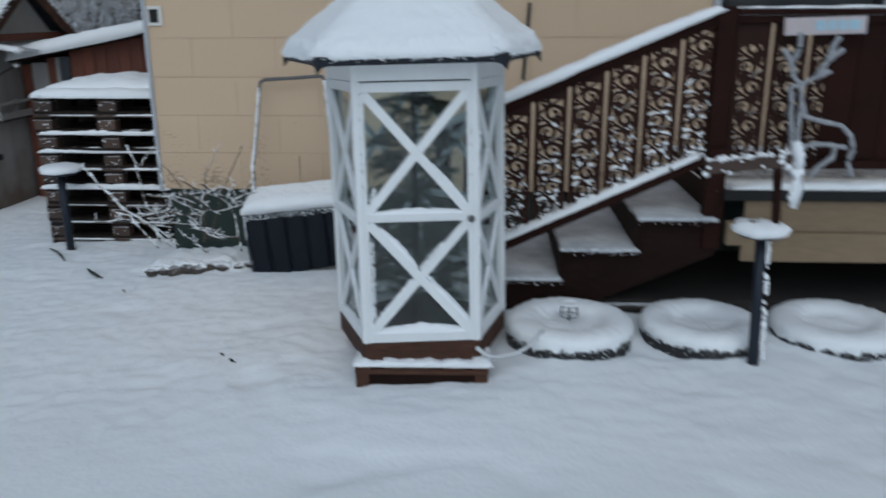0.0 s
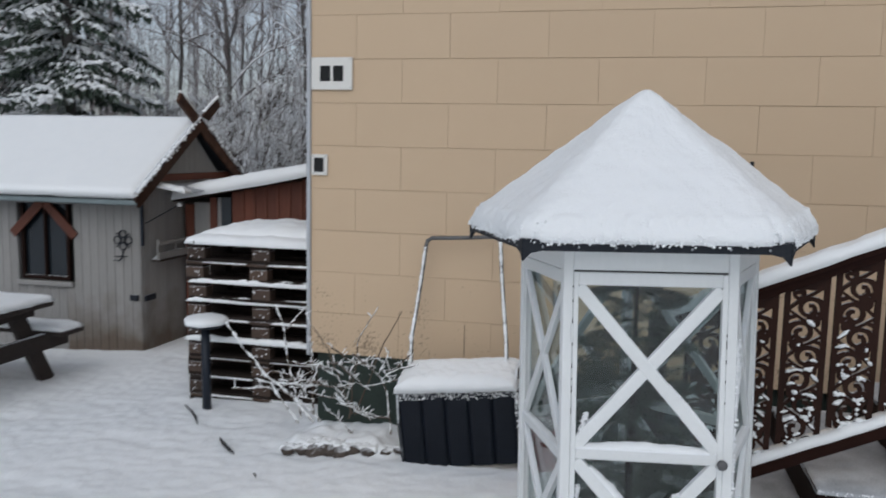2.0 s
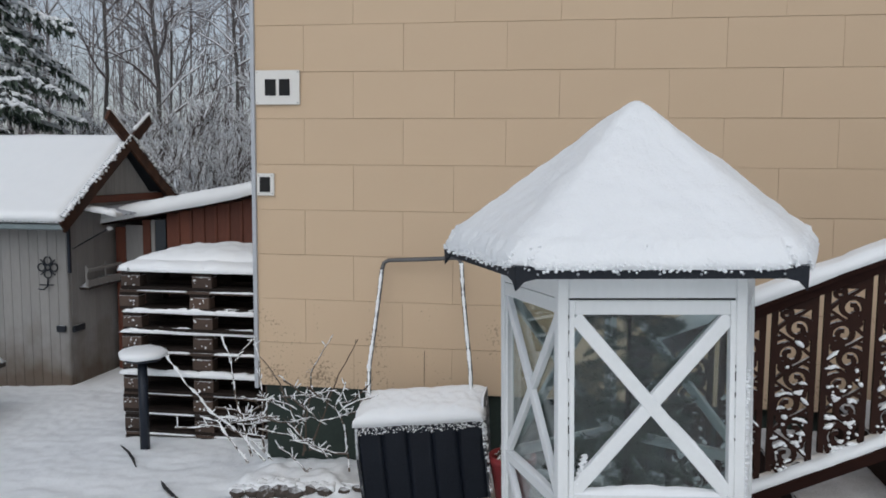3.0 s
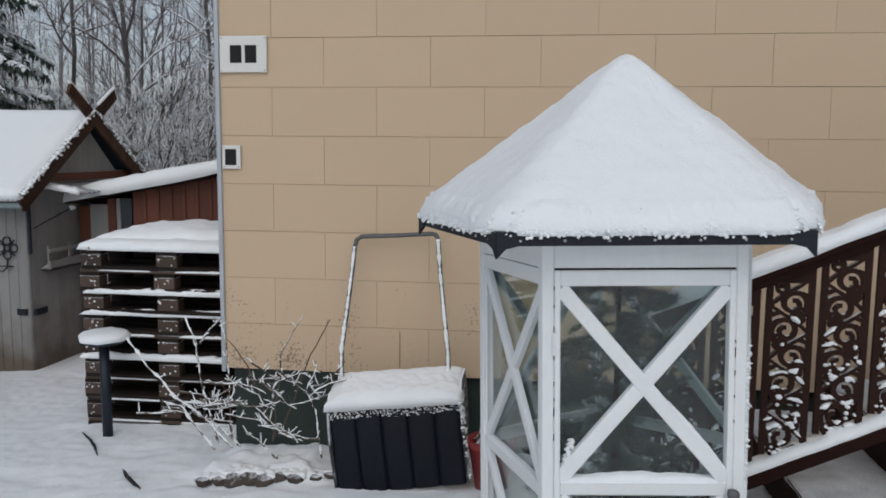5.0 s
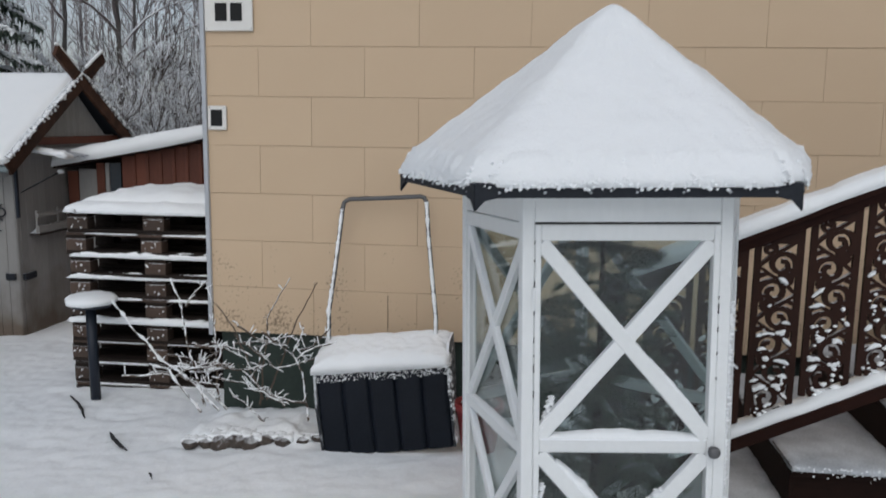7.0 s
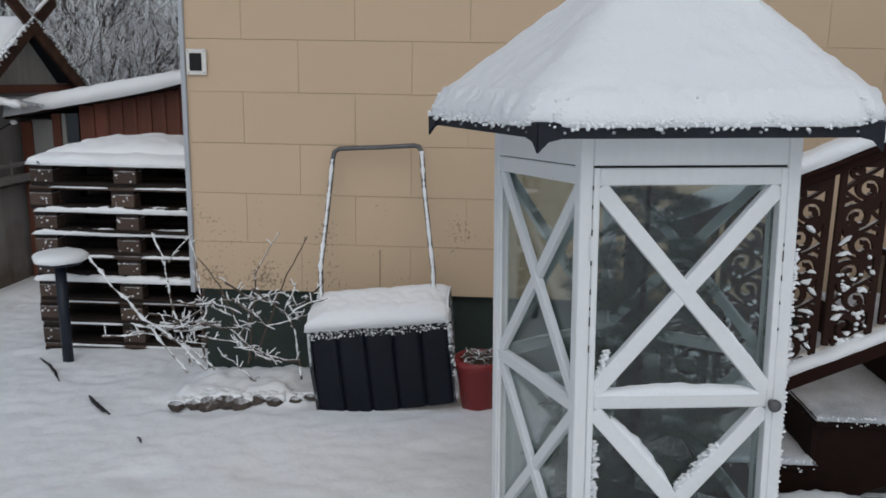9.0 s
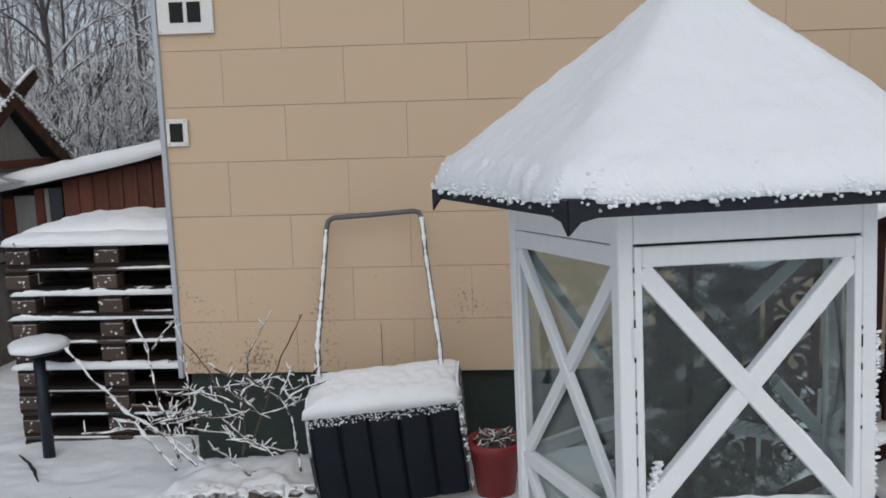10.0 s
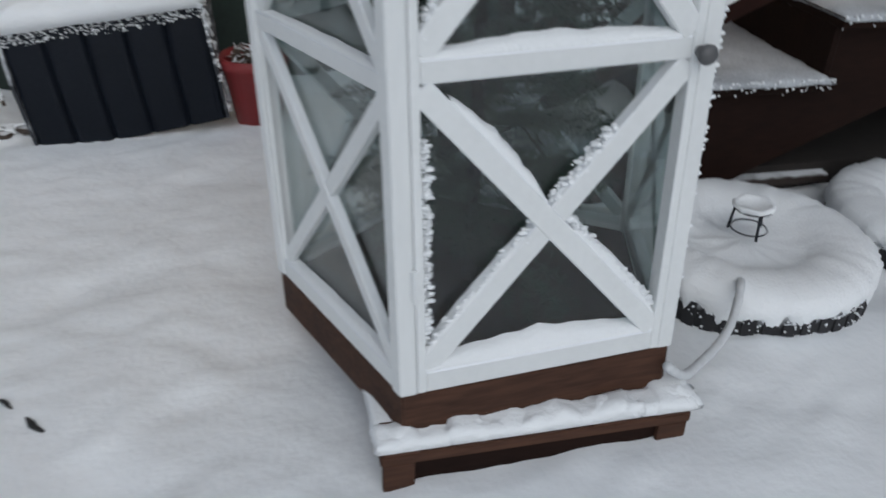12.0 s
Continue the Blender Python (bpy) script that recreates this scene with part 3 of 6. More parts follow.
bmesh.ops.transform(bm, matrix=dm @ Matrix.Translation((dx - 0.004, -0.005, ZM - 0.008)) @ Matrix.Rotation(radians(90), 4, "X"), verts=bm.verts)
part("knob", bm, HANDLE, door, "round steel knob", smooth=True)
for z in (0.42, 1.16):
    bm = bmesh.new()
    box(bm, -dx - 0.008, -dx + 0.008, -0.008, -0.003, z - 0.028, z + 0.028, 0.001, dm)
    tube(bm, [dm @ Vector((-dx - 0.002, -0.010, z - 0.03)), dm @ Vector((-dx - 0.002, -0.010, z + 0.03))], 0.004, 8)
    part("hinge", bm, WHITE, door)
# dark gaps round the door, broken by snow
rnd = random.Random(12)
for sgn, z, top in ((-1, 0.9, ZD - 0.02), (1, 0.95, 1.2)):
    while z < top:
        n = rnd.uniform(0.006, 0.03)
        boxed("gap", BLACK_PAINT, hut, sgn * (dx + 0.001) - 0.0009, sgn * (dx + 0.001) + 0.0009, -0.0070, 0.01, z, z + n, 0, dm)
        z += n + rnd.uniform(0.01, 0.07)
boxed("gap_strip", BLACK_PAINT, hut, -dx, dx, 0.004, 0.02, ZD + 0.0005, ZD + 0.0055, 0, dm, label="dark gap over the door")

# hut floor
bm = bmesh.new()
fl = [bm.verts.new(PLAN[k] * 0.93 + Vector((0, 0, Z0 + 0.004))) for k in range(5)]
fb = [bm.verts.new(v.co - Vector((0, 0, 0.03))) for v in fl]
bm.faces.new(fl)
bm.faces.new(fb[::-1])
for k in range(5):
    bm.faces.new((fl[k], fb[k], fb[(k + 1) % 5], fl[(k + 1) % 5]))
part("floor_board", bm, BROWN, hut, "dark floor of the hut")

# roof: black metal edge, pale soffit, snow
def pent(k, r):
    """Corner k of the eaves, r times as far out."""
    return EAVES[k % 5] * r


bm = bmesh.new()
lo = [bm.verts.new(pent(k, 0.985) + Vector((0, 0, ZT))) for k in range(5)]
up = [bm.verts.new(pent(k, 0.985) + Vector((0, 0, ZT + 0.018))) for k in range(5)]
tip = bm.verts.new((0, 0, ZT + 0.36))
bm.faces.new(lo[::-1])
for k in range(5):
    bm.faces.new((lo[k], lo[(k + 1) % 5], up[(k + 1) % 5], up[k]))
    bm.faces.new((up[k], up[(k + 1) % 5], tip))
part("roof", bm, WHITE, hut, "roof boards with pale underside")
for k in range(5):
    a, b = pent(k, 1.0), pent(k + 1, 1.0)
    mm, n = bar_matrix(a + Vector((0, 0, ZT + 0.016)), b + Vector((0, 0, ZT + 0.016)))
    strip = boxed("edge_strip", BLACK_METAL, hut, 0, n, -0.004, 0.004, -0.017, 0.02, 0.001, mm, label="black sheet-metal edge strip")
    for i in range(7):
        bm = bmesh.new()
        x = n * (i + 0.5) / 7
        for sgn in (-1, 1):
            lump(bm, Vector((x, sgn * 0.005, -0.004)), 0.0045, 0.9)
        bmesh.ops.transform(bm, matrix=mm, verts=bm.verts)
        part("rivet", bm, ZINC, strip)
    # folded corner piece: two flaps with a hanging point where they meet
    bm = bmesh.new()
    c = pent(k, 1.008)
    for other in (pent(k + 1, 1.008), pent(k - 1, 1.008)):
        e = (other - c).normalized()
        out = Vector((e.y, -e.x, 0))
        if out.dot(c) < 0:
            out = -out
        outline = [c + e * x + Vector((0, 0, ZT + z)) for x, z in ((0, 0.034), (0.055, 0.034), (0.055, 0.0), (0.022, -0.008), (0, -0.032))]
        f0 = [bm.verts.new(p) for p in outline]
        f1 = [bm.verts.new(p + out * 0.004) for p in outline]
        bm.faces.new(f0)
        bm.faces.new(f1[::-1])
        for i in range(5):
            bm.faces.new((f0[i], f1[i], f1[(i + 1) % 5], f0[(i + 1) % 5]))
    part("corner_piece", bm, BLACK_METAL, hut, "folded black metal corner piece")


def roof_snow():
    bm = bmesh.new()
    n, rings = 340, []
    prof = [(0.985, 0.020), (1.025, 0.026), (1.03, 0.046), (1.02, 0.066), (0.99, 0.088)]
    for i in range(1, 56):
        u = i / 56
        prof.append((0.99 * (1 - u) + 0.004, 0.092 + 0.425 * (u if u < 0.9 else u - 1.9 * (u - 0.9) ** 2 - 0.05 * (u - 0.9))))
    sides = [(pent(k, 1), pent(k + 1, 1)) for k in range(5)]

    def reach(a):
        """How far out the eaves lie in direction a."""
        d = Vector((math.cos(a), math.sin(a), 0))
        best = 9.0
        for p0, p1 in sides:
            e = p1 - p0
            cr = d.x * e.y - d.y * e.x
            if abs(cr) > 1e-6:
                t = (p0.x * e.y - p0.y * e.x) / cr
                if t > 0:
                    best = min(best, t)
        return best
    outline = [reach(2 * math.pi * j / n) for j in range(n)]
    round_out = [sum(outline[(j + o) % n] for o in range(-7, 8)) / 15 for j in range(n)]
    for q, (r, z) in enumerate(prof):
        ring = []
        for j in range(n):
            a = 2 * math.pi * j / n
            soft = 0.6 * clamp(1 - r / 0.35, 0, 1)
            rad = r * (round_out[j] * (1 - soft) + 0.56 * soft)
            p = Vector((rad * math.cos(a), rad * math.sin(a), ZT + z))
            w = noise.noise(p * 5) * 0.004 + noise.noise(p * 18) * 0.003
            w += (noise.noise(p * 40) * 0.010 + noise.noise(p * 80) * 0.005) if q < 6 else noise.noise(p * 45) * 0.0016 + noise.noise(p * 110) * 0.0014
            p += Vector((math.cos(a), math.sin(a), 1.0 if q > 3 else 0.3)) * w
            ring.append(bm.verts.new(p))
        rings.append(ring)
    for a, b in zip(rings, rings[1:]):
        for j in range(n):
            bm.faces.new((a[j], a[(j + 1) % n], b[(j + 1) % n], b[j]))
    bm.faces.new(rings[-1])
    bm.faces.new(rings[0][::-1])
    part("roof_snow", bm, SNOW, hut, "thick soft snow on the roof", smooth=True)


roof_snow()
for k in range(5):
    rnd = random.Random(30 + k)
    bm = bmesh.new()
    for i in range(700 if k in (0, 1, 4) else 150):
        u, q = rnd.uniform(0.04, 0.96), rnd.random()
        c = (pent(k, 1.0) * (1 - u) + pent(k + 1, 1.0) * u) * (1.03 - 0.05 * q * q)
        c.z = ZT + 0.022 + 0.062 * q + rnd.uniform(-0.006, 0.003)
        lump(bm, c, rnd.uniform(0.0025, 0.006), 0.85)
    part("roof_snow_edge", bm, SNOW, hut, "crumbly edge of the roof snow", smooth=True)["kind"] = "stuff"

# the roof sits level on the leaning body
for c in hut.children:
    if c.name.split(".")[0] in ("roof", "edge_strip", "corner_piece", "roof_snow", "roof_snow_edge"):
        c.matrix_local = pose(0, 0, 0, 2.0, 0, 0)

# slatted wooden base under the hut
base = thing("slatted_base", "dark brown slatted wooden base half buried in snow", "base", (HX, HY, 0.014), 1.5)
BX0, BX1, BY0, BY1 = -0.297, 0.312, -0.408, 0.40
for y0 in (BY0, -0.02, BY1 - 0.045):
    boxed("bearer", BASE_WOOD, base, BX0, BX1, y0, y0 + 0.045, 0.047, 0.072, 0.004)
    # Full-width dark block, set back, standing for the shaded gap under the bearer.
    boxed("block", BROWN_DARK, base, BX0 + 0.02, BX1 - 0.02, y0 + 0.016, y0 + 0.04, -0.08, 0.0465, 0.0)
    for x0 in (BX0 + 0.004, BX1 - 0.064):
        boxed("foot", BASE_WOOD, base, x0, x0 + 0.06, y0 + 0.003, y0 + 0.0155, -0.08, 0.0465, 0.002)
for i in range(5):
    x = BX0 + 0.004 + i * 0.1325
    boxed("slat", BASE_WOOD, base, x, x + 0.07, BY0 - 0.004, BY1, 0.073, 0.099, 0.004)
snow_on(base, BX0 - 0.006, BX1 + 0.008, BY0 - 0.009, BY0 + 0.06, 0.096, 0.015, 0.007, cell=0.0095, freq=17, rag=0.9, power=4, seed=4.0)
for i in range(5):
    u = BX0 + 0.01 + i * 0.1325
    snow_on(base, u - 0.02, u + 0.085 + 0.01 * (i % 2), BY0 - 0.007, BY0 + 0.06, 0.092, 0.020, 0.004, cell=0.006, freq=30, rag=0.5, power=2)
snow_on(base, BX0 - 0.012, BX0 + 0.16, BY0 + 0.05, BY1, 0.095, 0.012, 0.004, cell=0.015)
snow_on(base, 0.23, BX1 + 0.012, BY0 - 0.012, BY0 + 0.2, 0.097, 0.018, 0.006, cell=0.010, freq=18, rag=0.5, power=3)


# spruce standing in the hut
def needle_twig(bm, p, d, length, rnd, w=0.012, sag=0.25, n=9):
    """A twig with two rows of needles as thin blades."""
    d = d.normalized()
    side = d.cross(Vector((0, 0, 1)))
    side = side.normalized() if side.length > 0.01 else Vector((1, 0, 0))
    prev = p
    for i in range(n):
        q = p + d * length * (i + 1) / n - Vector((0, 0, sag * length * ((i + 1) / n) ** 2))
        for sgn in (-1, 1):
            t = (d * 0.6 + side * sgn * rnd.uniform(0.6, 1.0) + Vector((0, 0, rnd.uniform(-0.9, 0.9)))).normalized()
            ln = rnd.uniform(0.7, 1.2) * w * 2.2
            o = d * w * 0.16
            bm.faces.new([bm.verts.new(c) for c in (prev - o, prev + o, prev + t * ln)])
        prev = q


def indoor_tree():
    rnd = random.Random(5)
    ob = thing("christmas_tree", "small dark green spruce standing inside the glazed hut", "tree", (HX - 0.04, HY - 0.02, Z0))
    bm = bmesh.new()
    tube(bm, [(0, 0, 0), (0.004, 0, 0.5), (0.0, 0.004, 1.15)], [0.018, 0.013, 0.006], 8)
    part("trunk", bm, BROWN_DARK, ob)
    bm = bmesh.new()
    whorls = 19
    for k in range(whorls):
        z = 0.13 + 0.054 * k
        r = 0.335 - 0.007 * k
        for q in range(6 if k < 13 else 5):
            a = q * 2 * math.pi / (6 if k < 13 else 5) + k * 0.7 + rnd.uniform(-0.25, 0.25)
            d = Vector((math.cos(a), math.sin(a), rnd.uniform(-0.35, 0.65)))
            rr = r * rnd.uniform(0.75, 1.05)
            p = Vector((0, 0, z + rnd.uniform(-0.02, 0.02)))
            for rep in range(2):
                needle_twig(bm, p, d, rr, rnd, 0.013, 0.22, int(rr / 0.006))
            for j in range(5):
                u = 0.28 + 0.14 * j
                for sgn in (-1, 1):
                    dd = Matrix.Rotation(sgn * rnd.uniform(0.6, 0.85), 3, "Z") @ d
                    ln = rr * 0.55 * (1.15 - u)
                    needle_twig(bm, p + d * rr * u - Vector((0, 0, 0.22 * rr * u * u)), dd, ln, rnd, 0.012, 0.2, max(4, int(ln / 0.006)))
    for rep in range(3):
        needle_twig(bm, Vector((0, 0, 0.95)), Vector((0.03, 0.0, 1)), 0.2, rnd, 0.011, 0.0, 32)
    part("needles", bm, TREE_NEEDLE, ob, "dark green needles")


indoor_tree()

# ---- stairs, porch and railing ----
RY = 4.60
porch = thing("porch", "dark brown wooden porch with snowy deck over a dark open space", "porch", (0, 0, 0), kind="structure")
stairs = thing("stairs", "dark brown wooden steps with a thin cover of snow", "stairs", (-0.036, 0, 0.036), kind="structure")
STEPS = ((0.455, 0.875, 0.205), (0.862, 1.285, 0.375), (1.268, 1.69, 0.552))
for x0, x1, z in STEPS:
    boxed("tread", BROWN_DARK, stairs, x0, x1, 4.47, 5.62, z - 0.045, z - 0.012, 0.003)
    snow_on(stairs, x0 - 0.005, x1 + 0.006, 4.458, 5.6, z - 0.013, 0.010, 0.007, cell=0.019, rag=0.6, freq=14, power=14, material=THIN_SNOW)
for x0, x1, z in STEPS:
    rnd = random.Random(int(x0 * 100))
    bm = bmesh.new()
    for i in range(80):
        lump(bm, Vector((rnd.uniform(x0, x1), 4.462 + rnd.uniform(-0.004, 0.012), z - 0.008 - 0.04 * rnd.random() ** 2.5)), rnd.uniform(0.002, 0.0055), 0.8)
    part("rime", bm, SNOW, stairs, "ragged rime along the tread's edge", smooth=True)
for x, z0, z1 in ((0.872, 0.19, 0.330), (1.279, 0.36, 0.507), (1.684, 0.54, 0.685)):
    boxed("riser", BROWN_DARK, stairs, x - 0.008, x + 0.012, 4.50, 5.60, z0 - 0.03, z1, 0.002)
for y in (4.52, 5.56):
    bm = bmesh.new()
    outline = [(0.46, 0.15), (0.875, 0.15), (0.88, 0.325), (1.285, 0.325), (1.29, 0.502), (1.70, 0.502), (1.70, 0.33), (1.12, 0.07), (1.0, 0.0), (0.5, -0.06)]
    f0 = [bm.verts.new((x, y, z)) for x, z in outline]
    f1 = [bm.verts.new((x, y + 0.045, z)) for x, z in outline]
    bm.faces.new(f0)
    bm.faces.new(f1[::-1])
    for i in range(len(outline)):
        j = (i + 1) % len(outline)
        bm.faces.new((f0[i], f1[i], f1[j], f0[j]))
    part("string", bm, BROWN_DARK, stairs)

for i in range(12):
    y = 4.5 + i * 0.1233
    boxed("deck_board", BROWN_DARK, porch, 1.69, 6.0, y, y + 0.118, 0.70, 0.735, 0.003)
snow_on(porch, 1.70, 5.9, 4.49, 4.75, 0.735, 0.03, 0.004, cell=0.03, rag=0.6, freq=7)
boxed("edge_board", BLACK_PAINT, porch, 1.675, 6.0, 4.470, 4.498, 0.680, 0.734, 0.003)
for z0, z1 in ((0.505, 0.676), (0.335, 0.500)):
    boxed("fascia_plank", YELLOW_PLANK, porch, 1.80, 6.0, 4.50, 4.525, z0, z1, 0.004)
boxed("block", YELLOW_PLANK, porch, 1.71, 1.80, 4.48, 4.53, 0.43, 0.56, 0.004)
boxed("post", BROWN, porch, 1.59, 1.685, 4.505, 4.60, 0.40, 0.95, 0.004)
# Shade under the deck put into colour: dark wall, soil-brown slab over the snow.
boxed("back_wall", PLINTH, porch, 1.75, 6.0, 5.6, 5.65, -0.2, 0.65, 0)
tagged(boxed("bare_soil", SHADE_SOIL, None, 0.9, 6.0, 4.60, 5.95, -0.3, 0.075, 0.0), "dark soil slab laid over the snow to darken the space under the porch", "soil", kind="structure")
boxed("plank", TIMBER_DARK, porch, 1.02, 1.4, 4.56, 4.66, 0.02, 0.05, 0.004)


def rail_top(x):
    return 1.186 + 0.424 * (x - 0.515)


def rail_bot(x):
    return 0.424 + 0.458 * (x - 0.535)


railing = thing("stair_railing", "brown wooden stair railing with fretwork boards under a snowy handrail", "railing", (0, 0, 0))


def fret_pattern(bm, w, h, head):
    """Scrollwork cut from a board w by h with a solid head: side strips, S-scrolls, small curls and leaves. Returns its lines."""
    th = 0.018
    e = w / 2 - 0.011
    lines = []

    def strip(pts, ws, t):
        ribbon(bm, pts, ws, t)
        lines.append(pts)
    ribbon(bm, [(-e, 0), (-e, h)], 0.022, th)
    ribbon(bm, [(e, 0), (e, h)], 0.022, th)
    ribbon(bm, [(0, h - head), (0, h)], w - 0.002, th * 0.99)

    def spiral(cx, cz, r0, turns, a0, sgn, wd=0.0135):
        n = int(13 * turns) + 4
        pts, ws = [], []
        for i in range(n):
            u = i / (n - 1)
            a = a0 + sgn * 2 * math.pi * turns * u
            r = r0 * (1 - 0.74 * u)
            pts.append((cx + r * math.cos(a), cz + r * math.sin(a)))
            ws.append(wd * (1.55 - 0.35 * u))
        strip(pts, ws, th * 0.98)
        cxp, czp = pts[-1]
        ribbon(bm, [(cxp - 0.009, czp), (cxp + 0.009, czp)], 0.018, th * 0.97)
    inner = w - 0.044
    r = inner * 0.46
    z, k = r + 0.012, 0
    while z < h - head - r * 0.2:
        s = 1 if k % 2 else -1
        spiral(s * inner * 0.10, z, r, 1.45, math.pi * (0.45 if s > 0 else 0.55) + math.pi, s)
        spiral(-s * inner * 0.27, z + r * 1.02, r * 0.52, 1.25, math.pi * (0.9 if s > 0 else 0.1), -s, 0.0115)
        spiral(s * inner * 0.30, z - r * 0.92, r * 0.40, 1.1, math.pi * 0.5, s, 0.011)
        strip([(-s * e, z - r * 0.2), (-s * inner * 0.18, z + r * 0.62), (s * inner * 0.2, z + r * 1.1), (s * e, z + r * 1.7)], [0.012, 0.016, 0.014, 0.010], th * 0.96)
        strip([(s * e, z + r * 0.35), (s * inner * 0.3, z + r * 0.72), (s * inner * 0.12, z + r * 0.66)], [0.022, 0.015, 0.008], th * 0.95)
        strip([(-s * e, z - r * 0.75), (-s * inner * 0.28, z - r * 0.55), (-s * inner * 0.12, z - r * 0.72)], [0.022, 0.015, 0.008], th * 0.94)
        z += r * 1.75
        k += 1
    return lines


def fret_mesh_of(h, head):
    bm = bmesh.new()
    lines = fret_pattern(bm, FW, h, head)
    bmesh.ops.recalc_face_normals(bm, faces=bm.faces)
    me = bpy.data.meshes.new("fret_board")
    bm.to_mesh(me)
    bm.free()
    me.materials.append(FRET)
    return me, lines


FW = 0.170
fret_mesh, FRET_LINES = fret_mesh_of(0.73, 0.075)
porch_fret_mesh, _lines = fret_mesh_of(0.735, 0.14)


def fret_snow(seed, h):
    """Snow lying along the flatter stretches of the scrolls, thicker and more of it low down."""
    rnd = random.Random(seed)
    bm = bmesh.new()
    for line in FRET_LINES:
        run = []
        for a, b in zip(line, line[1:] + [None]):
            ok = b is not None and abs(b[1] - a[1]) < 1.1 * abs(b[0] - a[0]) and a[1] < h
            if ok:
                n = max(1, int(math.hypot(b[0] - a[0], b[1] - a[1]) / 0.007))
                run += [(a[0] + (b[0] - a[0]) * i / n, a[1] + (b[1] - a[1]) * i / n) for i in range(n)]
            if (not ok or b is line[-1]) and run:
                if len(run) > 2 and rnd.random() < 0.98 - 1.2 * run[0][1] / h:
                    lo = rnd.randrange(0, max(1, len(run) // 3))
                    keep = run[lo:lo + rnd.randint(3, 8)]
                    if len(keep) > 2:
                        fat = rnd.uniform(0.0045, 0.0088)
                        m = len(keep) - 1
                        tube(bm, [(x, -0.010 + rnd.uniform(-0.003, 0.003), z + 0.007) for x, z in keep],
                             [fat * (0.45 + 0.75 * math.sin(math.pi * i / m)) * rnd.uniform(0.8, 1.25) for i in range(m + 1)], 7)
                run = []
    for i in range(16):
        u = rnd.random() ** 2
        lump(bm, Vector((rnd.uniform(-FW / 2 + 0.02, FW / 2 - 0.02), -0.012, 0.01 + 0.5 * h * u)), rnd.uniform(0.004, 0.010), 0.8)
    bmesh.ops.recalc_face_normals(bm, faces=bm.faces)
    me = bpy.data.meshes.new("snow")
    bm.to_mesh(me)
    bm.free()
    me.materials.append(SNOW)
    me.polygons.foreach_set("use_smooth", [True] * len(me.polygons))
    return me


fret_snows = [fret_snow(s, 0.66) for s in (1, 2, 3)]


def fret_board(parent, x, z, k, mesh, y=RY, snowy=True):
    ob = new("fret_board", mesh)
    ob.parent = parent
    ob.location = (x, y, z)
    if not snowy:
        return
    sn = new("fret_snow", fret_snows[k % 3])
    sn.parent = ob
    sn["kind"] = "stuff"
    sn["label"] = "clumps of snow caught in the scrollwork"


pitch = 0.1915
for i in range(9):
    x = 0.76 + (i - 4) * pitch
    if 0.25 < x < 1.56:
        fret_board(railing, x, rail_bot(x) + 0.015, i, fret_mesh)
xa, xb = 0.22, 1.60
bar("top_rail", BROWN, railing, (xa, RY, rail_top(xa) - 0.012), (xb, RY, rail_top(xb) - 0.012), 0.11, 0.03, up=(0, 0, 1))
bar("top_board", BROWN, railing, (xa, RY - 0.022, rail_top(xa) - 0.045), (xb, RY - 0.022, rail_top(xb) - 0.045), 0.022, 0.04, up=(0, 0, 1))
bar("bottom_rail", BROWN, railing, (xa, RY - 0.01, rail_bot(xa) - 0.026), (xb, RY - 0.01, rail_bot(xb) - 0.026), 0.10, 0.045, up=(0, 0, 1))
for zf, wd, hh in ((rail_top, 0.125, 0.042), (rail_bot, 0.10, 0.036)):
    z_off = 0.004 if zf is rail_top else -0.004
    mm, n = bar_matrix((xa, RY - 0.004, zf(xa) + z_off), (xb - 0.01, RY - 0.004, zf(xb - 0.01) + z_off))
    snow_on(railing, 0, n, -wd / 2, wd / 2, 0, hh, 0.008, mm, cell=0.016, freq=11, rag=0.2)
boxed("newel", BROWN, railing, 1.588, 1.686, RY - 0.05, RY + 0.048, 0.69, 1.665, 0.005)
boxed("newel", BROWN, railing, 0.14, 0.22, RY - 0.045, RY + 0.045, -0.06, 1.06, 0.005)

prail = thing("porch_railing", "dark brown porch railing with fretwork and a solid panel", "railing", (0, 0, 0))
boxed("top_rail", BROWN, prail, 1.69, 4.2, RY - 0.055, RY + 0.055, 1.625, 1.66, 0.004)
boxed("top_board", BROWN, prail, 1.69, 4.2, RY - 0.035, RY - 0.013, 1.585, 1.624, 0.003)
boxed("bottom_rail", BROWN, prail, 1.69, 4.2, RY - 0.04, RY + 0.03, 0.835, 0.88, 0.004)
for i in range(3):
    fret_board(prail, 1.785 + i * pitch, 0.882, i + 1, porch_fret_mesh, snowy=False)
for i in range(12):
    x = 2.17 + i * 0.152
    boxed("panel_board", BROWN, prail, x, x + 0.149, RY - 0.014, RY + 0.008, 0.882, 1.60, 0.003)
snow_on(prail, 1.69, 4.2, RY - 0.06, RY + 0.06, 1.66, 0.009, 0.003, cell=0.03, rag=0.9, freq=9)

# iron bracket on the house wall
bm = bmesh.new()
tube(bm, [(0.664, WALL_Y - 0.02, 1.19), (0.697, WALL_Y - 0.02, 1.705)], 0.011, 8)
tagged(part("iron_rod", bm, BLACK_METAL), "thin black iron rod fixed upright to the house wall", "rod")

# sign and reindeer on the porch
sign = thing("hanging_sign", "weathered pale sign board with light blue unreadable lettering", "sign", (2.105, RY - 0.09, 1.572), 0)
boxed("board", SIGN_PINK, sign, -0.20, 0.20, -0.008, 0.008, -0.043, 0.043, 0.003, pose(0, 0, 0, 0, -1.5, 0))
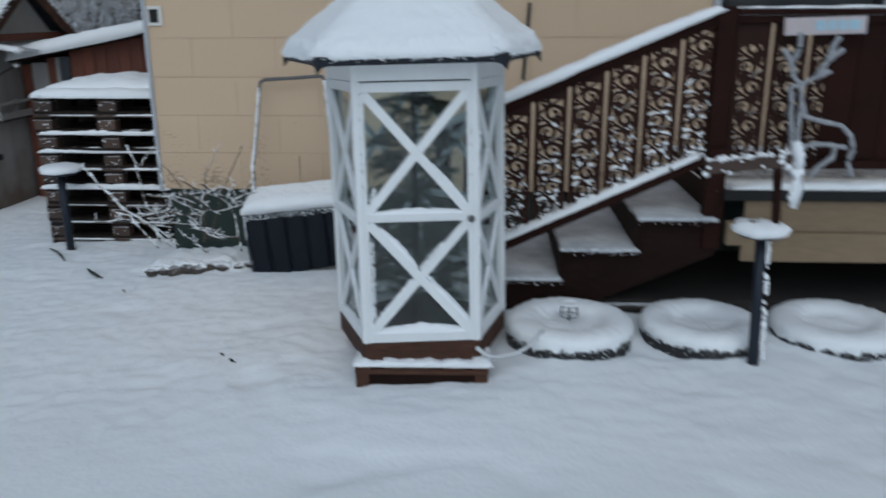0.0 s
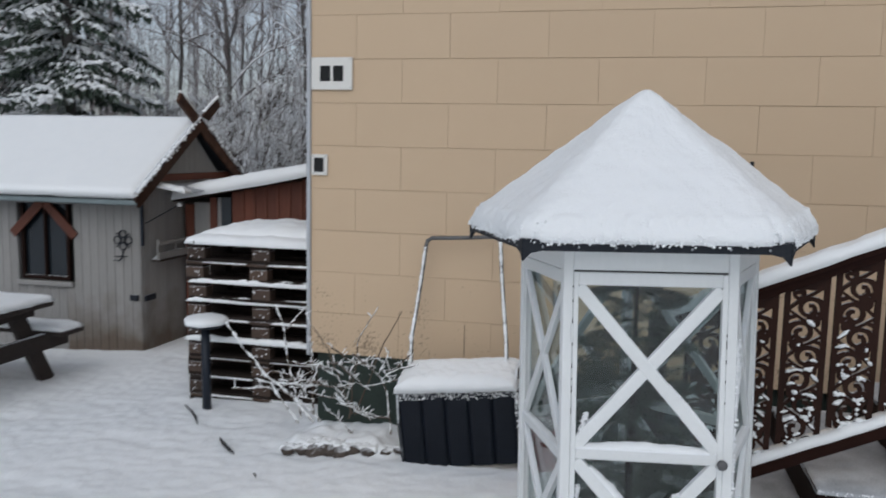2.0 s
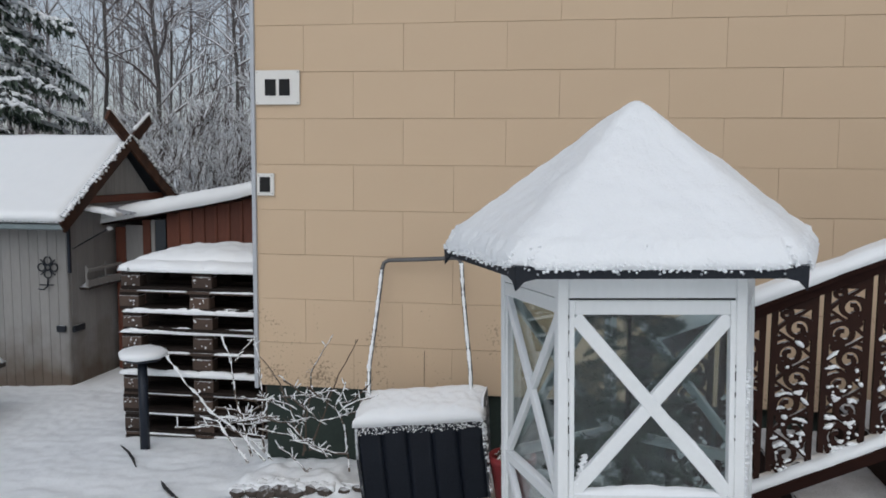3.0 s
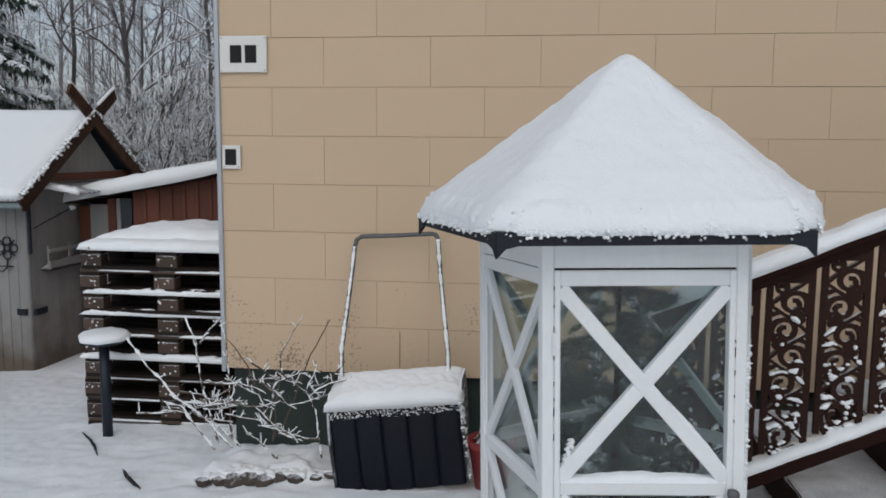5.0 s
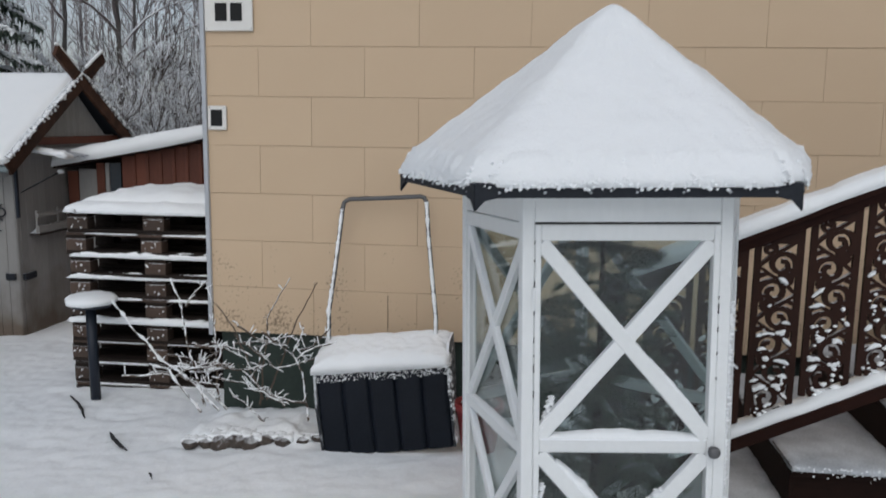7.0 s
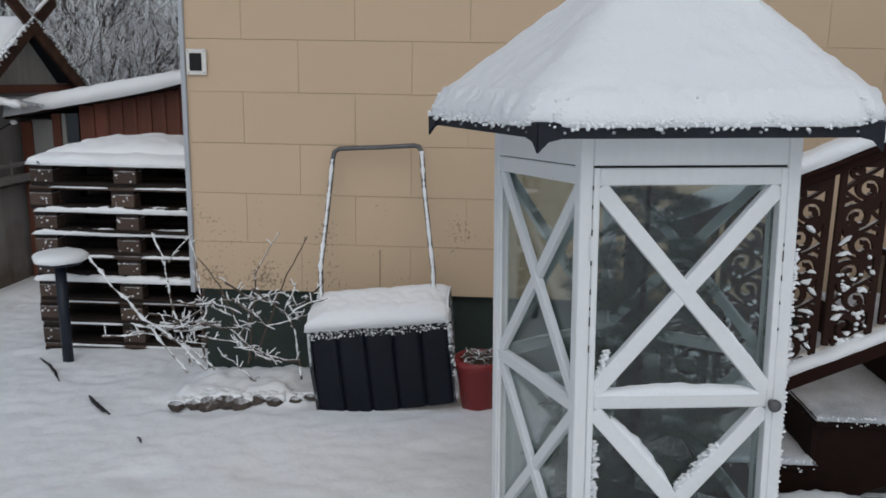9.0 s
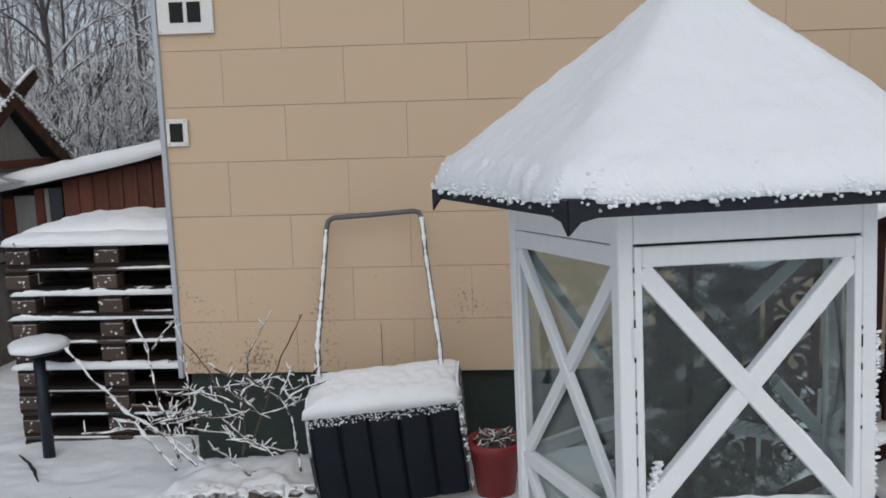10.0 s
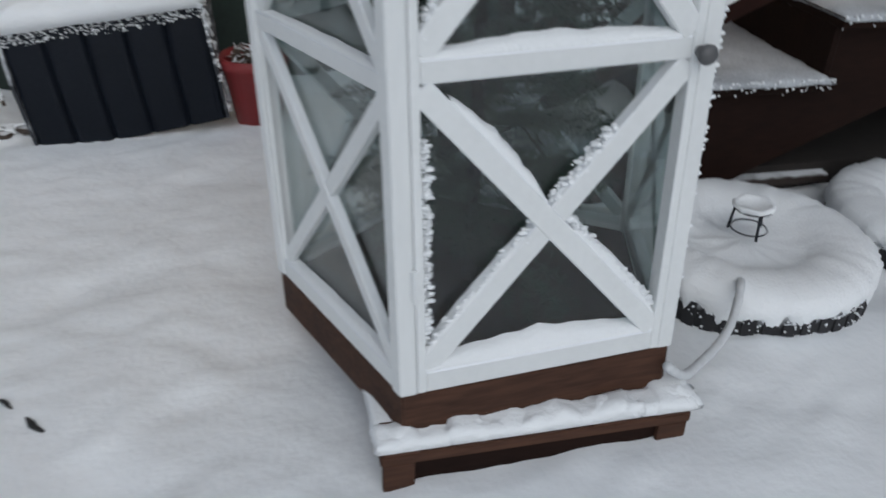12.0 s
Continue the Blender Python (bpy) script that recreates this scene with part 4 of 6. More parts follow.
for x0, x1 in ((-0.05, 0.0), (0.012, 0.05), (0.06, 0.10), (0.11, 0.17)):
    boxed("bar", PALE_BLUE, sign, x0, x1, -0.012, -0.006, -0.022, 0.026, 0.002, pose(0, 0, 0, 0, -1.5, 0))
boxed("bracket", BLACK_METAL, sign, -0.012, 0.012, 0.006, 0.07, -0.01, 0.01, 0.002)


def reindeer():
    bm = bmesh.new()
    y = 0.0
    limbs = [
        [(0.06, 0.42), (0.075, 0.34), (0.10, 0.26), (0.19, 0.235), (0.29, 0.215), (0.345, 0.16)],
        [(0.02, 0.37), (0.03, 0.25), (0.045, 0.14), (0.055, -0.05)],
        [(0.075, 0.34), (0.07, 0.20), (0.085, 0.05), (0.08, -0.04)],
        [(0.09, 0.10), (0.16, 0.118), (0.24, 0.115), (0.33, 0.10)],
        [(0.345, 0.16), (0.365, 0.09), (0.345, 0.03), (0.375, -0.05)],
        [(0.27, 0.12), (0.265, 0.05), (0.19, -0.01), (0.165, -0.055)],
        [(0.06, 0.42), (0.02, 0.46), (0.0, 0.53), (-0.03, 0.57)],
        [(0.0, 0.53), (0.035, 0.60), (0.03, 0.68)],
        [(0.0, 0.53), (-0.045, 0.60)],
        [(0.06, 0.42), (0.13, 0.46), (0.18, 0.54), (0.25, 0.60)],
        [(0.18, 0.54), (0.20, 0.62), (0.225, 0.66)],
        [(0.13, 0.46), (0.20, 0.49)],
        [(0.06, 0.42), (0.02, 0.415), (0.0, 0.39), (0.03, 0.37)],
    ]
    for line in limbs:
        pts = []
        for (xa_, za_), (xb_, zb_) in zip(line, line[1:]):
            n = max(2, int(math.hypot(xb_ - xa_, zb_ - za_) / 0.012))
            pts += [(xa_ + (xb_ - xa_) * i / n, y + 0.004 * noise.noise(Vector((i, xa_ * 30, 0))), za_ + (zb_ - za_) * i / n) for i in range(n)]
        pts.append((line[-1][0], y, line[-1][1]))
        radii = [0.0145 + 0.005 * noise.noise(Vector((i * 0.9, line[0][0] * 40, line[0][1] * 40))) for i in range(len(pts))]
        tube(bm, pts, radii, 7)
    ob = part("reindeer_figure", bm, FROST_ROPE, None, smooth=True)
    ob.location = (1.955, RY - 0.10, 0.86)
    tagged(ob, "frosted rope-light reindeer figure standing on the porch edge", "decoration")


reindeer()

# ---- tyres under snow ----
def tyre(x, y, r, seed, sink=0.0):
    ob = thing("tyre", "black rubber tyre lying flat under a cap of snow", "tyre", (x, y, gz(x, y) - 0.02 - sink), group="tyres beside the porch")
    bm = bmesh.new()
    w, n = 0.13, 48
    lathe(bm, [(r * 0.6, 0.01), (r * 0.78, 0.0), (r * 0.94, 0.012), (r, 0.04), (r, w - 0.03), (r * 0.95, w - 0.005), (r * 0.8, w), (r * 0.62, w - 0.012)], n)
    part("rubber", bm, RUBBER, ob, "black rubber with tread blocks", smooth=True)
    bm = bmesh.new()
    for k in range(44):
        a = 2 * math.pi * k / 44
        mm = Matrix.Rotation(a, 4, "Z") @ Matrix.Translation((r, 0, 0))
        box(bm, -0.006, 0.004, -0.016, 0.014, 0.02 + 0.01 * (k % 2), w - 0.024 - 0.008 * (k % 3), 0, mm)
    part("tread", bm, RUBBER, ob)
    rnd = random.Random(int(seed * 7))
    bm = bmesh.new()
    for k in range(260):
        a = rnd.uniform(0, 6.283)
        lump(bm, Vector(((r + 0.006) * math.cos(a), (r + 0.006) * math.sin(a), w - 0.03 - 0.06 * rnd.random() ** 1.8)), rnd.uniform(0.0015, 0.0042), 0.9)
    part("rime", bm, SNOW, ob, "crumbs of snow caught in the tread", smooth=True)["kind"] = "stuff"
    bm = bmesh.new()
    nn, rings = 150, []
    prof = [(1.0, w - 0.035), (1.035, w - 0.02), (1.03, w + 0.004), (0.97, w + 0.024), (0.86, w + 0.035), (0.72, w + 0.034), (0.6, w + 0.03), (0.52, w + 0.010), (0.45, w + 0.0), (0.36, w - 0.004), (0.25, w - 0.004), (0.05, w - 0.002)]
    for q, (rr, z) in enumerate(prof):
        ring = []
        for j in range(nn):
            a = 2 * math.pi * j / nn
            v = Vector((math.cos(a) * 3, math.sin(a) * 3, seed))
            e = noise.noise(v * 2 + Vector((0, 0, q * 0.7))) * 0.03 + noise.noise(v * 7 + Vector((0, 0, q))) * 0.035
            zz = z - ((0.05 * max(0, noise.noise(v * 2.5 + Vector((9, 0, 0)))) + 0.03 * noise.noise(v * 7) + 0.012 * noise.noise(v * 16)) * (1, 0.6, 0.2)[q] if q < 3 else 0) + 0.006 * noise.noise(Vector((rr * math.cos(a) * 3, rr * math.sin(a) * 3, seed))) + 0.007 * noise.noise(Vector((rr * math.cos(a) * 9, rr * math.sin(a) * 9, seed)))
            ring.append(bm.verts.new((r * (rr + (e * 0.6 if q < 4 else 0)) * math.cos(a), r * (rr + (e * 0.6 if q < 4 else 0)) * math.sin(a), zz)))
        rings.append(ring)
    for a, b in zip(rings, rings[1:]):
        for j in range(nn):
            bm.faces.new((a[j], a[(j + 1) % nn], b[(j + 1) % nn], b[j]))
    bm.faces.new(rings[-1])
    part("snow", bm, SNOW, ob, "rounded cap of snow", smooth=True)
    return ob


tyre(0.85, 4.13, 0.315, 1.0)
tyre(1.55, 4.24, 0.305, 2.0, 0.03)
tyre(2.27, 4.31, 0.32, 3.0, 0.05)

# ---- the garden post with snow beside the tyres ----
def feeder_post():
    ob = thing("garden_post", "dark green post with a snow-capped disc and a broken wooden arm", "post", (1.72, 3.885, gz(1.72, 3.9)))
    bm = bmesh.new()
    tube(bm, [(0, 0, -0.1), (-0.03, 0, 0.66)], 0.026, 12)
    part("pole", bm, PLASTIC, ob, smooth=True)
    bm = bmesh.new()
    lathe(bm, [(0.02, 0.63), (0.10, 0.645), (0.112, 0.66), (0.112, 0.668), (0.02, 0.675)], 24, (-0.035, 0, 0))
    part("disc", bm, PLASTIC, ob, smooth=True)
    bm = bmesh.new()
    lathe(bm, [(0.108, 0.655), (0.124, 0.664), (0.122, 0.684), (0.10, 0.70), (0.06, 0.708), (0.02, 0.71)], 40, (-0.035, 0, 0))
    for v in bm.verts:
        v.co += Vector((v.co.x + 0.035, v.co.y, 0.05)) * 0.25 * noise.noise(v.co * 30) + Vector((0, 0, 0.006 * noise.noise(v.co * 18)))
    part("snow", bm, SNOW, ob, "round cap of snow", smooth=True)
    bar("upright", BROWN, ob, (0.03, 0.0, 0.67), (0.005, 0.0, 1.03), 0.03, 0.035, up=(0, 1, 0))
    bar("foot", BROWN, ob, (-0.09, 0.0, 0.70), (0.04, 0.0, 0.69), 0.03, 0.025)
    bar("arm", TIMBER, ob, (-0.31, 0.0, 0.962), (0.06, 0.0, 0.997), 0.05, 0.06, label="grey weathered board dusted with snow")
    rnd = random.Random(4)
    bm = bmesh.new()
    for i in range(46):
        u = rnd.random()
        lump(bm, Vector((-0.32 + 0.38 * u, rnd.uniform(-0.03, 0.02), 0.995 + 0.04 * u - 0.07 * rnd.random() ** 3)), rnd.uniform(0.008, 0.02), 0.8)
    part("snow", bm, SNOW, ob, "clumps of snow on the arm", smooth=True)["kind"] = "stuff"
    bm = bmesh.new()
    pts = [(0.075, -0.01, 1.08), (0.095, -0.01, 0.98), (0.105, -0.01, 0.88), (0.09, -0.012, 0.78)]
    tube(bm, pts, [0.02, 0.026, 0.027, 0.018], 8)
    for i in range(18):
        lump(bm, Vector((0.09 + rnd.uniform(-0.018, 0.018), -0.01, rnd.uniform(0.78, 1.08))), rnd.uniform(0.014, 0.024), 1.0)
    part("hanging_snow", bm, SNOW, ob, "snow clinging to a hanging rope", smooth=True)
    bm = bmesh.new()
    for i in range(70):
        z = rnd.uniform(0.03, 0.62)
        lump(bm, Vector((0.022 - 0.045 * z + rnd.uniform(0, 0.012), rnd.uniform(-0.02, 0.0), z)), rnd.uniform(0.007, 0.014), 1.0)
    part("clinging_snow", bm, SNOW, ob, smooth=True)["kind"] = "stuff"


feeder_post()

ROPE = mat("white_frosted_cable", (0.52, 0.54, 0.55), (0.74, 0.76, 0.78), 0.6, 25.0, 120.0, 0.4)
# little lantern on the first tyre, and its pale cable
lan = thing("small_lantern", "small wire lantern capped with snow on a tyre", "lantern", (0.85, 4.12, gz(0.85, 4.12) + 0.137))
for a in range(3):
    c, q = math.cos(a * 2.1 + 0.4), math.sin(a * 2.1 + 0.4)
    bm = bmesh.new()
    tube(bm, [(0.05 * c, 0.05 * q, 0), (0.042 * c, 0.042 * q, 0.075)], 0.004, 6)
    part("leg", bm, BLACK_METAL, lan)
for z in (0.012, 0.068):
    bm = bmesh.new()
    ring = [(0.045 * math.cos(2 * math.pi * i / 20), 0.045 * math.sin(2 * math.pi * i / 20), z) for i in range(21)]
    tube(bm, ring, 0.0024, 6)
    part("wire_ring", bm, BLACK_METAL, lan)
bm = bmesh.new()
lathe(bm, [(0.038, 0.071), (0.048, 0.069), (0.053, 0.076), (0.048, 0.084), (0.040, 0.083), (0.036, 0.077)], 28)
for v in bm.verts:
    v.co += Vector((1, 1, 0.5)) * 0.007 * noise.noise(v.co * 40)
part("cap", bm, SNOW, lan, "ragged ring of snow on top", smooth=True)

bm = bmesh.new()
keys = [Vector(v) for v in ((0.385, 3.60, 0.185), (0.44, 3.625, 0.135), (0.506, 3.68, 0.112), (0.57, 3.73, 0.108), (0.625, 3.78, 0.118), (0.665, 3.83, 0.145), (0.69, 3.87, 0.158), (0.715, 3.91, 0.14))]
pts = []
for i in range(len(keys) - 1):
    p0, p1, p2, p3 = keys[max(i - 1, 0)], keys[i], keys[i + 1], keys[min(i + 2, len(keys) - 1)]
    for q in range(6):
        u = q / 6
        pts.append(0.5 * (2 * p1 + (p2 - p0) * u + (2 * p0 - 5 * p1 + 4 * p2 - p3) * u * u + (3 * p1 - p0 - 3 * p2 + p3) * u ** 3))
tube(bm, pts, [0.010 + 0.002 * noise.noise(p * 60) for p in pts], 8)
tagged(part("cable", bm, ROPE, smooth=True), "pale frosted cable running from the hut to a tyre", "cable")

# one long dark cord, showing through the snow in pieces
def cord(points, thick):
    bm = bmesh.new()
    pts = []
    for (xa_, ya_), (xb_, yb_) in zip(points, points[1:]):
        pts += [(xa_ + (xb_ - xa_) * i / 5, ya_ + (yb_ - ya_) * i / 5) for i in range(5)]
    pts.append(points[-1])
    n = len(pts) - 1
    line = [Vector((x + 0.006 * noise.noise(Vector((x * 30, y * 30, 0))), y, gz(x, y) + 0.014 + 0.006 * math.sin(math.pi * i / n))) for i, (x, y) in enumerate(pts)]
    tube(bm, line, [thick * (0.35 + 0.65 * math.sin(math.pi * (i + 0.3) / (n + 0.6))) * (1 + 0.4 * noise.noise(p * 25)) for i, p in enumerate(line)], 6)
    tagged(part("cord", bm, CABLE, smooth=True), "piece of black cord showing through the snow", "cord", group="black cord on the snow")


cord(((-3.13, 6.35), (-2.99, 6.205), (-2.88, 6.07), (-2.78, 5.93)), 0.009)
cord(((-2.49, 5.70), (-2.41, 5.59), (-2.315, 5.49), (-2.25, 5.435)), 0.011)
cord(((-1.98, 5.15), (-1.955, 5.115), (-1.93, 5.083)), 0.006)
cord(((-0.94, 3.993), (-0.924, 3.975), (-0.906, 3.955)), 0.0055)
cord(((-0.873, 3.925), (-0.848, 3.885), (-0.815, 3.854)), 0.009)
cord(((-0.763, 3.79), (-0.757, 3.782), (-0.75, 3.775)), 0.004)

# ---- snow scoop leaning against the wall ----
def scoop():
    ob = thing("snow_scoop", "dark plastic snow scoop with steel handle, upended against the house", "snow scoop", (-0.855, 5.5, -0.06), -2.0)
    w, h = 0.345, 0.455
    # ribbed bottom panel, turned to the yard
    nx, nz = 60, 10
    bm = bmesh.new()
    grid = []
    for i in range(nx + 1):
        u = i / nx
        x = -w + 2 * w * u
        g = abs((u * 5) % 1.0 - 0.5)
        groove = 0.014 * clamp((g - 0.40) * 14, 0, 1)
        grid.append([bm.verts.new((x * (1 + 0.03 * j / nz), -0.02 + groove + 0.05 * (j / nz) ** 2, h * j / nz + 0.025 * (u - 0.5))) for j in range(nz + 1)])
    for i in range(nx):
        for j in range(nz):
            bm.faces.new((grid[i][j], grid[i + 1][j], grid[i + 1][j + 1], grid[i][j + 1]))
    ext = bmesh.ops.solidify(bm, geom=bm.faces[:], thickness=0.008)
    part("pan", bm, PLASTIC, ob, "ribbed dark pan", smooth=False)
    for s in (-1, 1):
        bm = bmesh.new()
        prof = [(-0.018, 0.0), (-0.018, h * 0.6), (0.03, h), (0.10, h + 0.06), (0.26, h + 0.075), (0.25, h - 0.02), (0.10, 0.12)]
        f0 = [bm.verts.new((s * (w + 0.012 * z), y, z + 0.0125 * s)) for y, z in prof]
        f1 = [bm.verts.new((s * (w + 0.012 * z + 0.012), y, z + 0.0125 * s)) for y, z in prof]
        bm.faces.new(f0)
        bm.faces.new(f1[::-1])
        for i in range(len(prof)):
            j = (i + 1) % len(prof)
            bm.faces.new((f0[i], f1[i], f1[j], f0[j]))
        part("side_wall", bm, PLASTIC_FROST, ob, "frosted side wall of the pan")
    boxed("back_wall", PLASTIC, ob, -w, w, 0.0, 0.012, 0, 0.26, 0.004, pose(0, 0.035, h - 0.02, -68, 0, 0))
    bm = bmesh.new()
    mm = pose(0, 0.135, h + 0.032, 17, 1, 0)
    heap(bm, 90, 50, 2 * w + 0.035, 0.30, 0.068, mm, 0.15, 10.0, 0.014, 4.0, 3.0)
    part("snow", bm, SNOW, ob, "thick snow on the pan's upper face", smooth=True)
    rnd = random.Random(8)
    bm = bmesh.new()
    for i in range(1050):
        lump(bm, Vector((rnd.uniform(-w, w), 0.016 + rnd.uniform(-0.008, 0.006), h + 0.005 - 0.085 * rnd.random() ** 1.8 + 0.02 * rnd.random())), rnd.uniform(0.002, 0.006), 0.8)
    for i in range(200):
        lump(bm, Vector((w + 0.012 + rnd.uniform(-0.004, 0.010), rnd.uniform(-0.02, 0.06), rnd.uniform(0.03, h))), rnd.uniform(0.003, 0.008), 0.9)
    part("clinging_snow", bm, SNOW, ob, "crumbs of snow at the edge", smooth=True)
    bm = bmesh.new()
    hp = [(-w - 0.022, 0.19, h - 0.04), (-w - 0.03, 0.23, 0.66), (-w - 0.02, 0.31, 0.86), (-w - 0.006, 0.37, 1.08), (-w + 0.0, 0.40, 1.20), (-w + 0.008, 0.41, 1.235), (-w + 0.035, 0.415, 1.252),
          (-0.1, 0.415, 1.264), (0.085, 0.415, 1.278), (0.11, 0.412, 1.272), (0.125, 0.40, 1.245), (0.145, 0.36, 1.06), (0.18, 0.29, 0.84), (0.212, 0.22, 0.66), (0.222, 0.18, h + 0.045)]
    tube(bm, hp, 0.0125, 10)
    part("handle", bm, HANDLE, ob, "bent steel tube handle", smooth=True)
    for side in (0, 1):
        seq = hp[:5] if side == 0 else hp[-5:]
        bm = bmesh.new()
        pts = []
        for a, b in zip(seq, seq[1:]):
            a, b = Vector(a), Vector(b)
            n = max(2, int((b - a).length / 0.008))
            pts += [a + (b - a) * i / n + Vector((0, -0.010, 0.006)) for i in range(n)]
        tube(bm, pts, [0.0088 * (1 + 0.6 * noise.noise(p * 35) + 0.5 * noise.noise(p * 95)) for p in pts], 8)
        part("handle_snow", bm, SNOW, ob, "rime along the handle", smooth=True)
    for c in ob.children:
        if not c.name.startswith("handle"):
            c.matrix_local = pose(0.012, 0, -0.012, 0, -7.5, 0)


scoop()

# red flower pot
pot = thing("flower_pot", "dark red plastic flower pot holding snow, beside the scoop", "flower pot", (-0.385, 5.55, gz(-0.39, 5.55) - 0.01))
bm = bmesh.new()
lathe(bm, [(0.085, 0), (0.118, 0.225), (0.128, 0.228), (0.128, 0.265), (0.119, 0.268), (0.112, 0.22), (0.08, 0.03)], 32)
part("pot", bm, RED, pot, smooth=True)
bm = bmesh.new()
lathe(bm, [(0.102, 0.195), (0.098, 0.212), (0.07, 0.222), (0.01, 0.226)], 24)
part("snow", bm, SNOW, pot, smooth=True)
rnd = random.Random(2)
bm = bmesh.new()
for i in range(60):
    a = rnd.uniform(0, 6.28)
    r = rnd.uniform(0.0, 0.085)
    d = Vector((rnd.uniform(-0.035, 0.035), rnd.uniform(-0.035, 0.035), rnd.uniform(0.03, 0.085)))
    p = Vector((math.cos(a) * r, 0.02 + math.sin(a) * r * 0.7, 0.225))
    tube(bm, [p, p + d * 0.6, p + d + Vector((d.x, d.y, -0.02))], [0.006, 0.007, 0.003], 5)
part("dead_plant", bm, BARE_TWIG, pot, "dark dead stems dusted with snow")

# ---- stack of pallets ----
def pallet(z, dx, dy, turn, face, seed):
    """face: full-length deck board at the front, or boards set back between the blocks."""
    rnd = random.Random(seed)
    ob = thing("pallet", "weathered wooden pallet in a stack, edged with snow", "pallet", (-2.61 + dx, 6.95 + dy, z), turn, group="stack of pallets")
    ob.scale = (1, 1, 1.012)
    L, D = 1.2, 0.8
    # Pieces inside the stack take the timber with shade in its colour.
    for x in (-L / 2, -0.0725, L / 2 - 0.145):
        for y in (-D / 2, -0.05, D / 2 - 0.1):
            boxed("block", TIMBER if y < -0.3 else TIMBER_SHADED, ob, x, x + 0.145, y + 0.002, y + 0.1, 0.023, 0.1, 0.004)
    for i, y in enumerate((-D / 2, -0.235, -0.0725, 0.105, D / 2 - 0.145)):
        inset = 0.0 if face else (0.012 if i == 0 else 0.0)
        boxed("deck_board", (TIMBER_DARK if rnd.random() < 0.5 else TIMBER) if i == 0 else TIMBER_SHADED, ob, -L / 2, L / 2, y + inset, y + inset + 0.13, 0.122, 0.144, 0.003)
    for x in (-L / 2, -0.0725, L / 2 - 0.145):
        boxed("stringer", TIMBER_SHADED, ob, x, x + 0.145, -D / 2 + 0.004, D / 2, 0.1005, 0.1215, 0.003)
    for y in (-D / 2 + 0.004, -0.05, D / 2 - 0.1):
        boxed("bottom_board", TIMBER_SHADED, ob, -L / 2, L / 2, y, y + 0.1, 0.0, 0.0225, 0.003)
    if face:
        snow_on(ob, -L / 2 - 0.006, L / 2, -D / 2 - 0.014, -D / 2 + 0.05, 0.135, 0.03, 0.006, cell=0.014, freq=12, rag=0.5)
    else:
        for x0, x1 in ((-L / 2 + 0.14, -0.08), (0.075, L / 2 - 0.14)):
            snow_on(ob, x0, x1, -D / 2 - 0.004, -D / 2 + 0.06, 0.139, 0.013, 0.004, cell=0.014, freq=12, rag=0.6)
    rr = random.Random(seed + 50)
    for x in (-L / 2, -0.0725):
        bm = bmesh.new()
        for i in range(6):
            lump(bm, Vector((x + rr.uniform(0.01, 0.135), -D / 2 - 0.001, rr.uniform(0.03, 0.1))), rr.uniform(0.003, 0.009), 0.8)
        tagged(part("clinging_snow", bm, SNOW, ob, smooth=True), kind="stuff")
    return ob


PZ = gz(-2.8, 6.6) - 0.115
PITCH = 0.1465
rnd = random.Random(11)
faces_ = (False, False, False, True, False, True, True, False)
for i, fc in enumerate(faces_):
    pallet(PZ + i * PITCH, rnd.uniform(-0.015, 0.015), rnd.uniform(-0.02, 0.02), rnd.uniform(-0.8, 0.8), fc, 20 + i)
PTOP = PZ + 8 * PITCH
last = pallet(PTOP, 0.0, 0.0, 0.3, True, 40)
bm = bmesh.new()
heap(bm, 90, 50, 1.24, 0.82, 0.06, Matrix.Translation((-2.61, 6.95, PTOP + 0.143)), 0.3, 5.0, 0.012, 8.0, 2.0)
heap(bm, 70, 40, 0.98, 0.66, 0.115, Matrix.Translation((-2.70, 6.98, PTOP + 0.165)) @ Matrix.Rotation(radians(-1.5), 4, "Y"), 0.22, 4.0, 0.0, 3.2, 7.0)
heap(bm, 50, 30, 0.60, 0.40, 0.045, Matrix.Translation((-2.72, 7.0, PTOP + 0.245)) @ Matrix.Rotation(radians(-2), 4, "Y"), 0.4, 6.0, 0.0, 3.0, 4.0)
tagged(part("snow_mound", bm, SNOW, smooth=True), "uneven heap of snow on top of the pallet stack", "snow")

# ---- path light with a cap of snow ----
pl = thing("path_light", "dark path light with a flat cap of snow", "garden lamp", (-2.93, 6.32, gz(-2.93, 6.32)))
bm = bmesh.new()
tube(bm, [(0, 0, -0.08), (-0.005, 0, 0.62)], 0.032, 12)
part("pole", bm, PLASTIC, pl, smooth=True)
bm = bmesh.new()
lathe(bm, [(0.03, 0.605), (0.12, 0.62), (0.135, 0.637), (0.13, 0.65), (0.02, 0.655)], 24)
part("shade", bm, PLASTIC, pl, smooth=True)
bm = bmesh.new()
lathe(bm, [(0.138, 0.64), (0.158, 0.65), (0.160, 0.672), (0.135, 0.692), (0.07, 0.70), (0.01, 0.702)], 28)
for v in bm.verts:
    v.co += Vector((1, 1, 0.6)) * 0.01 * noise.noise(v.co * 16)
part("snow", bm, SNOW, pl, "flat cap of snow", smooth=True)

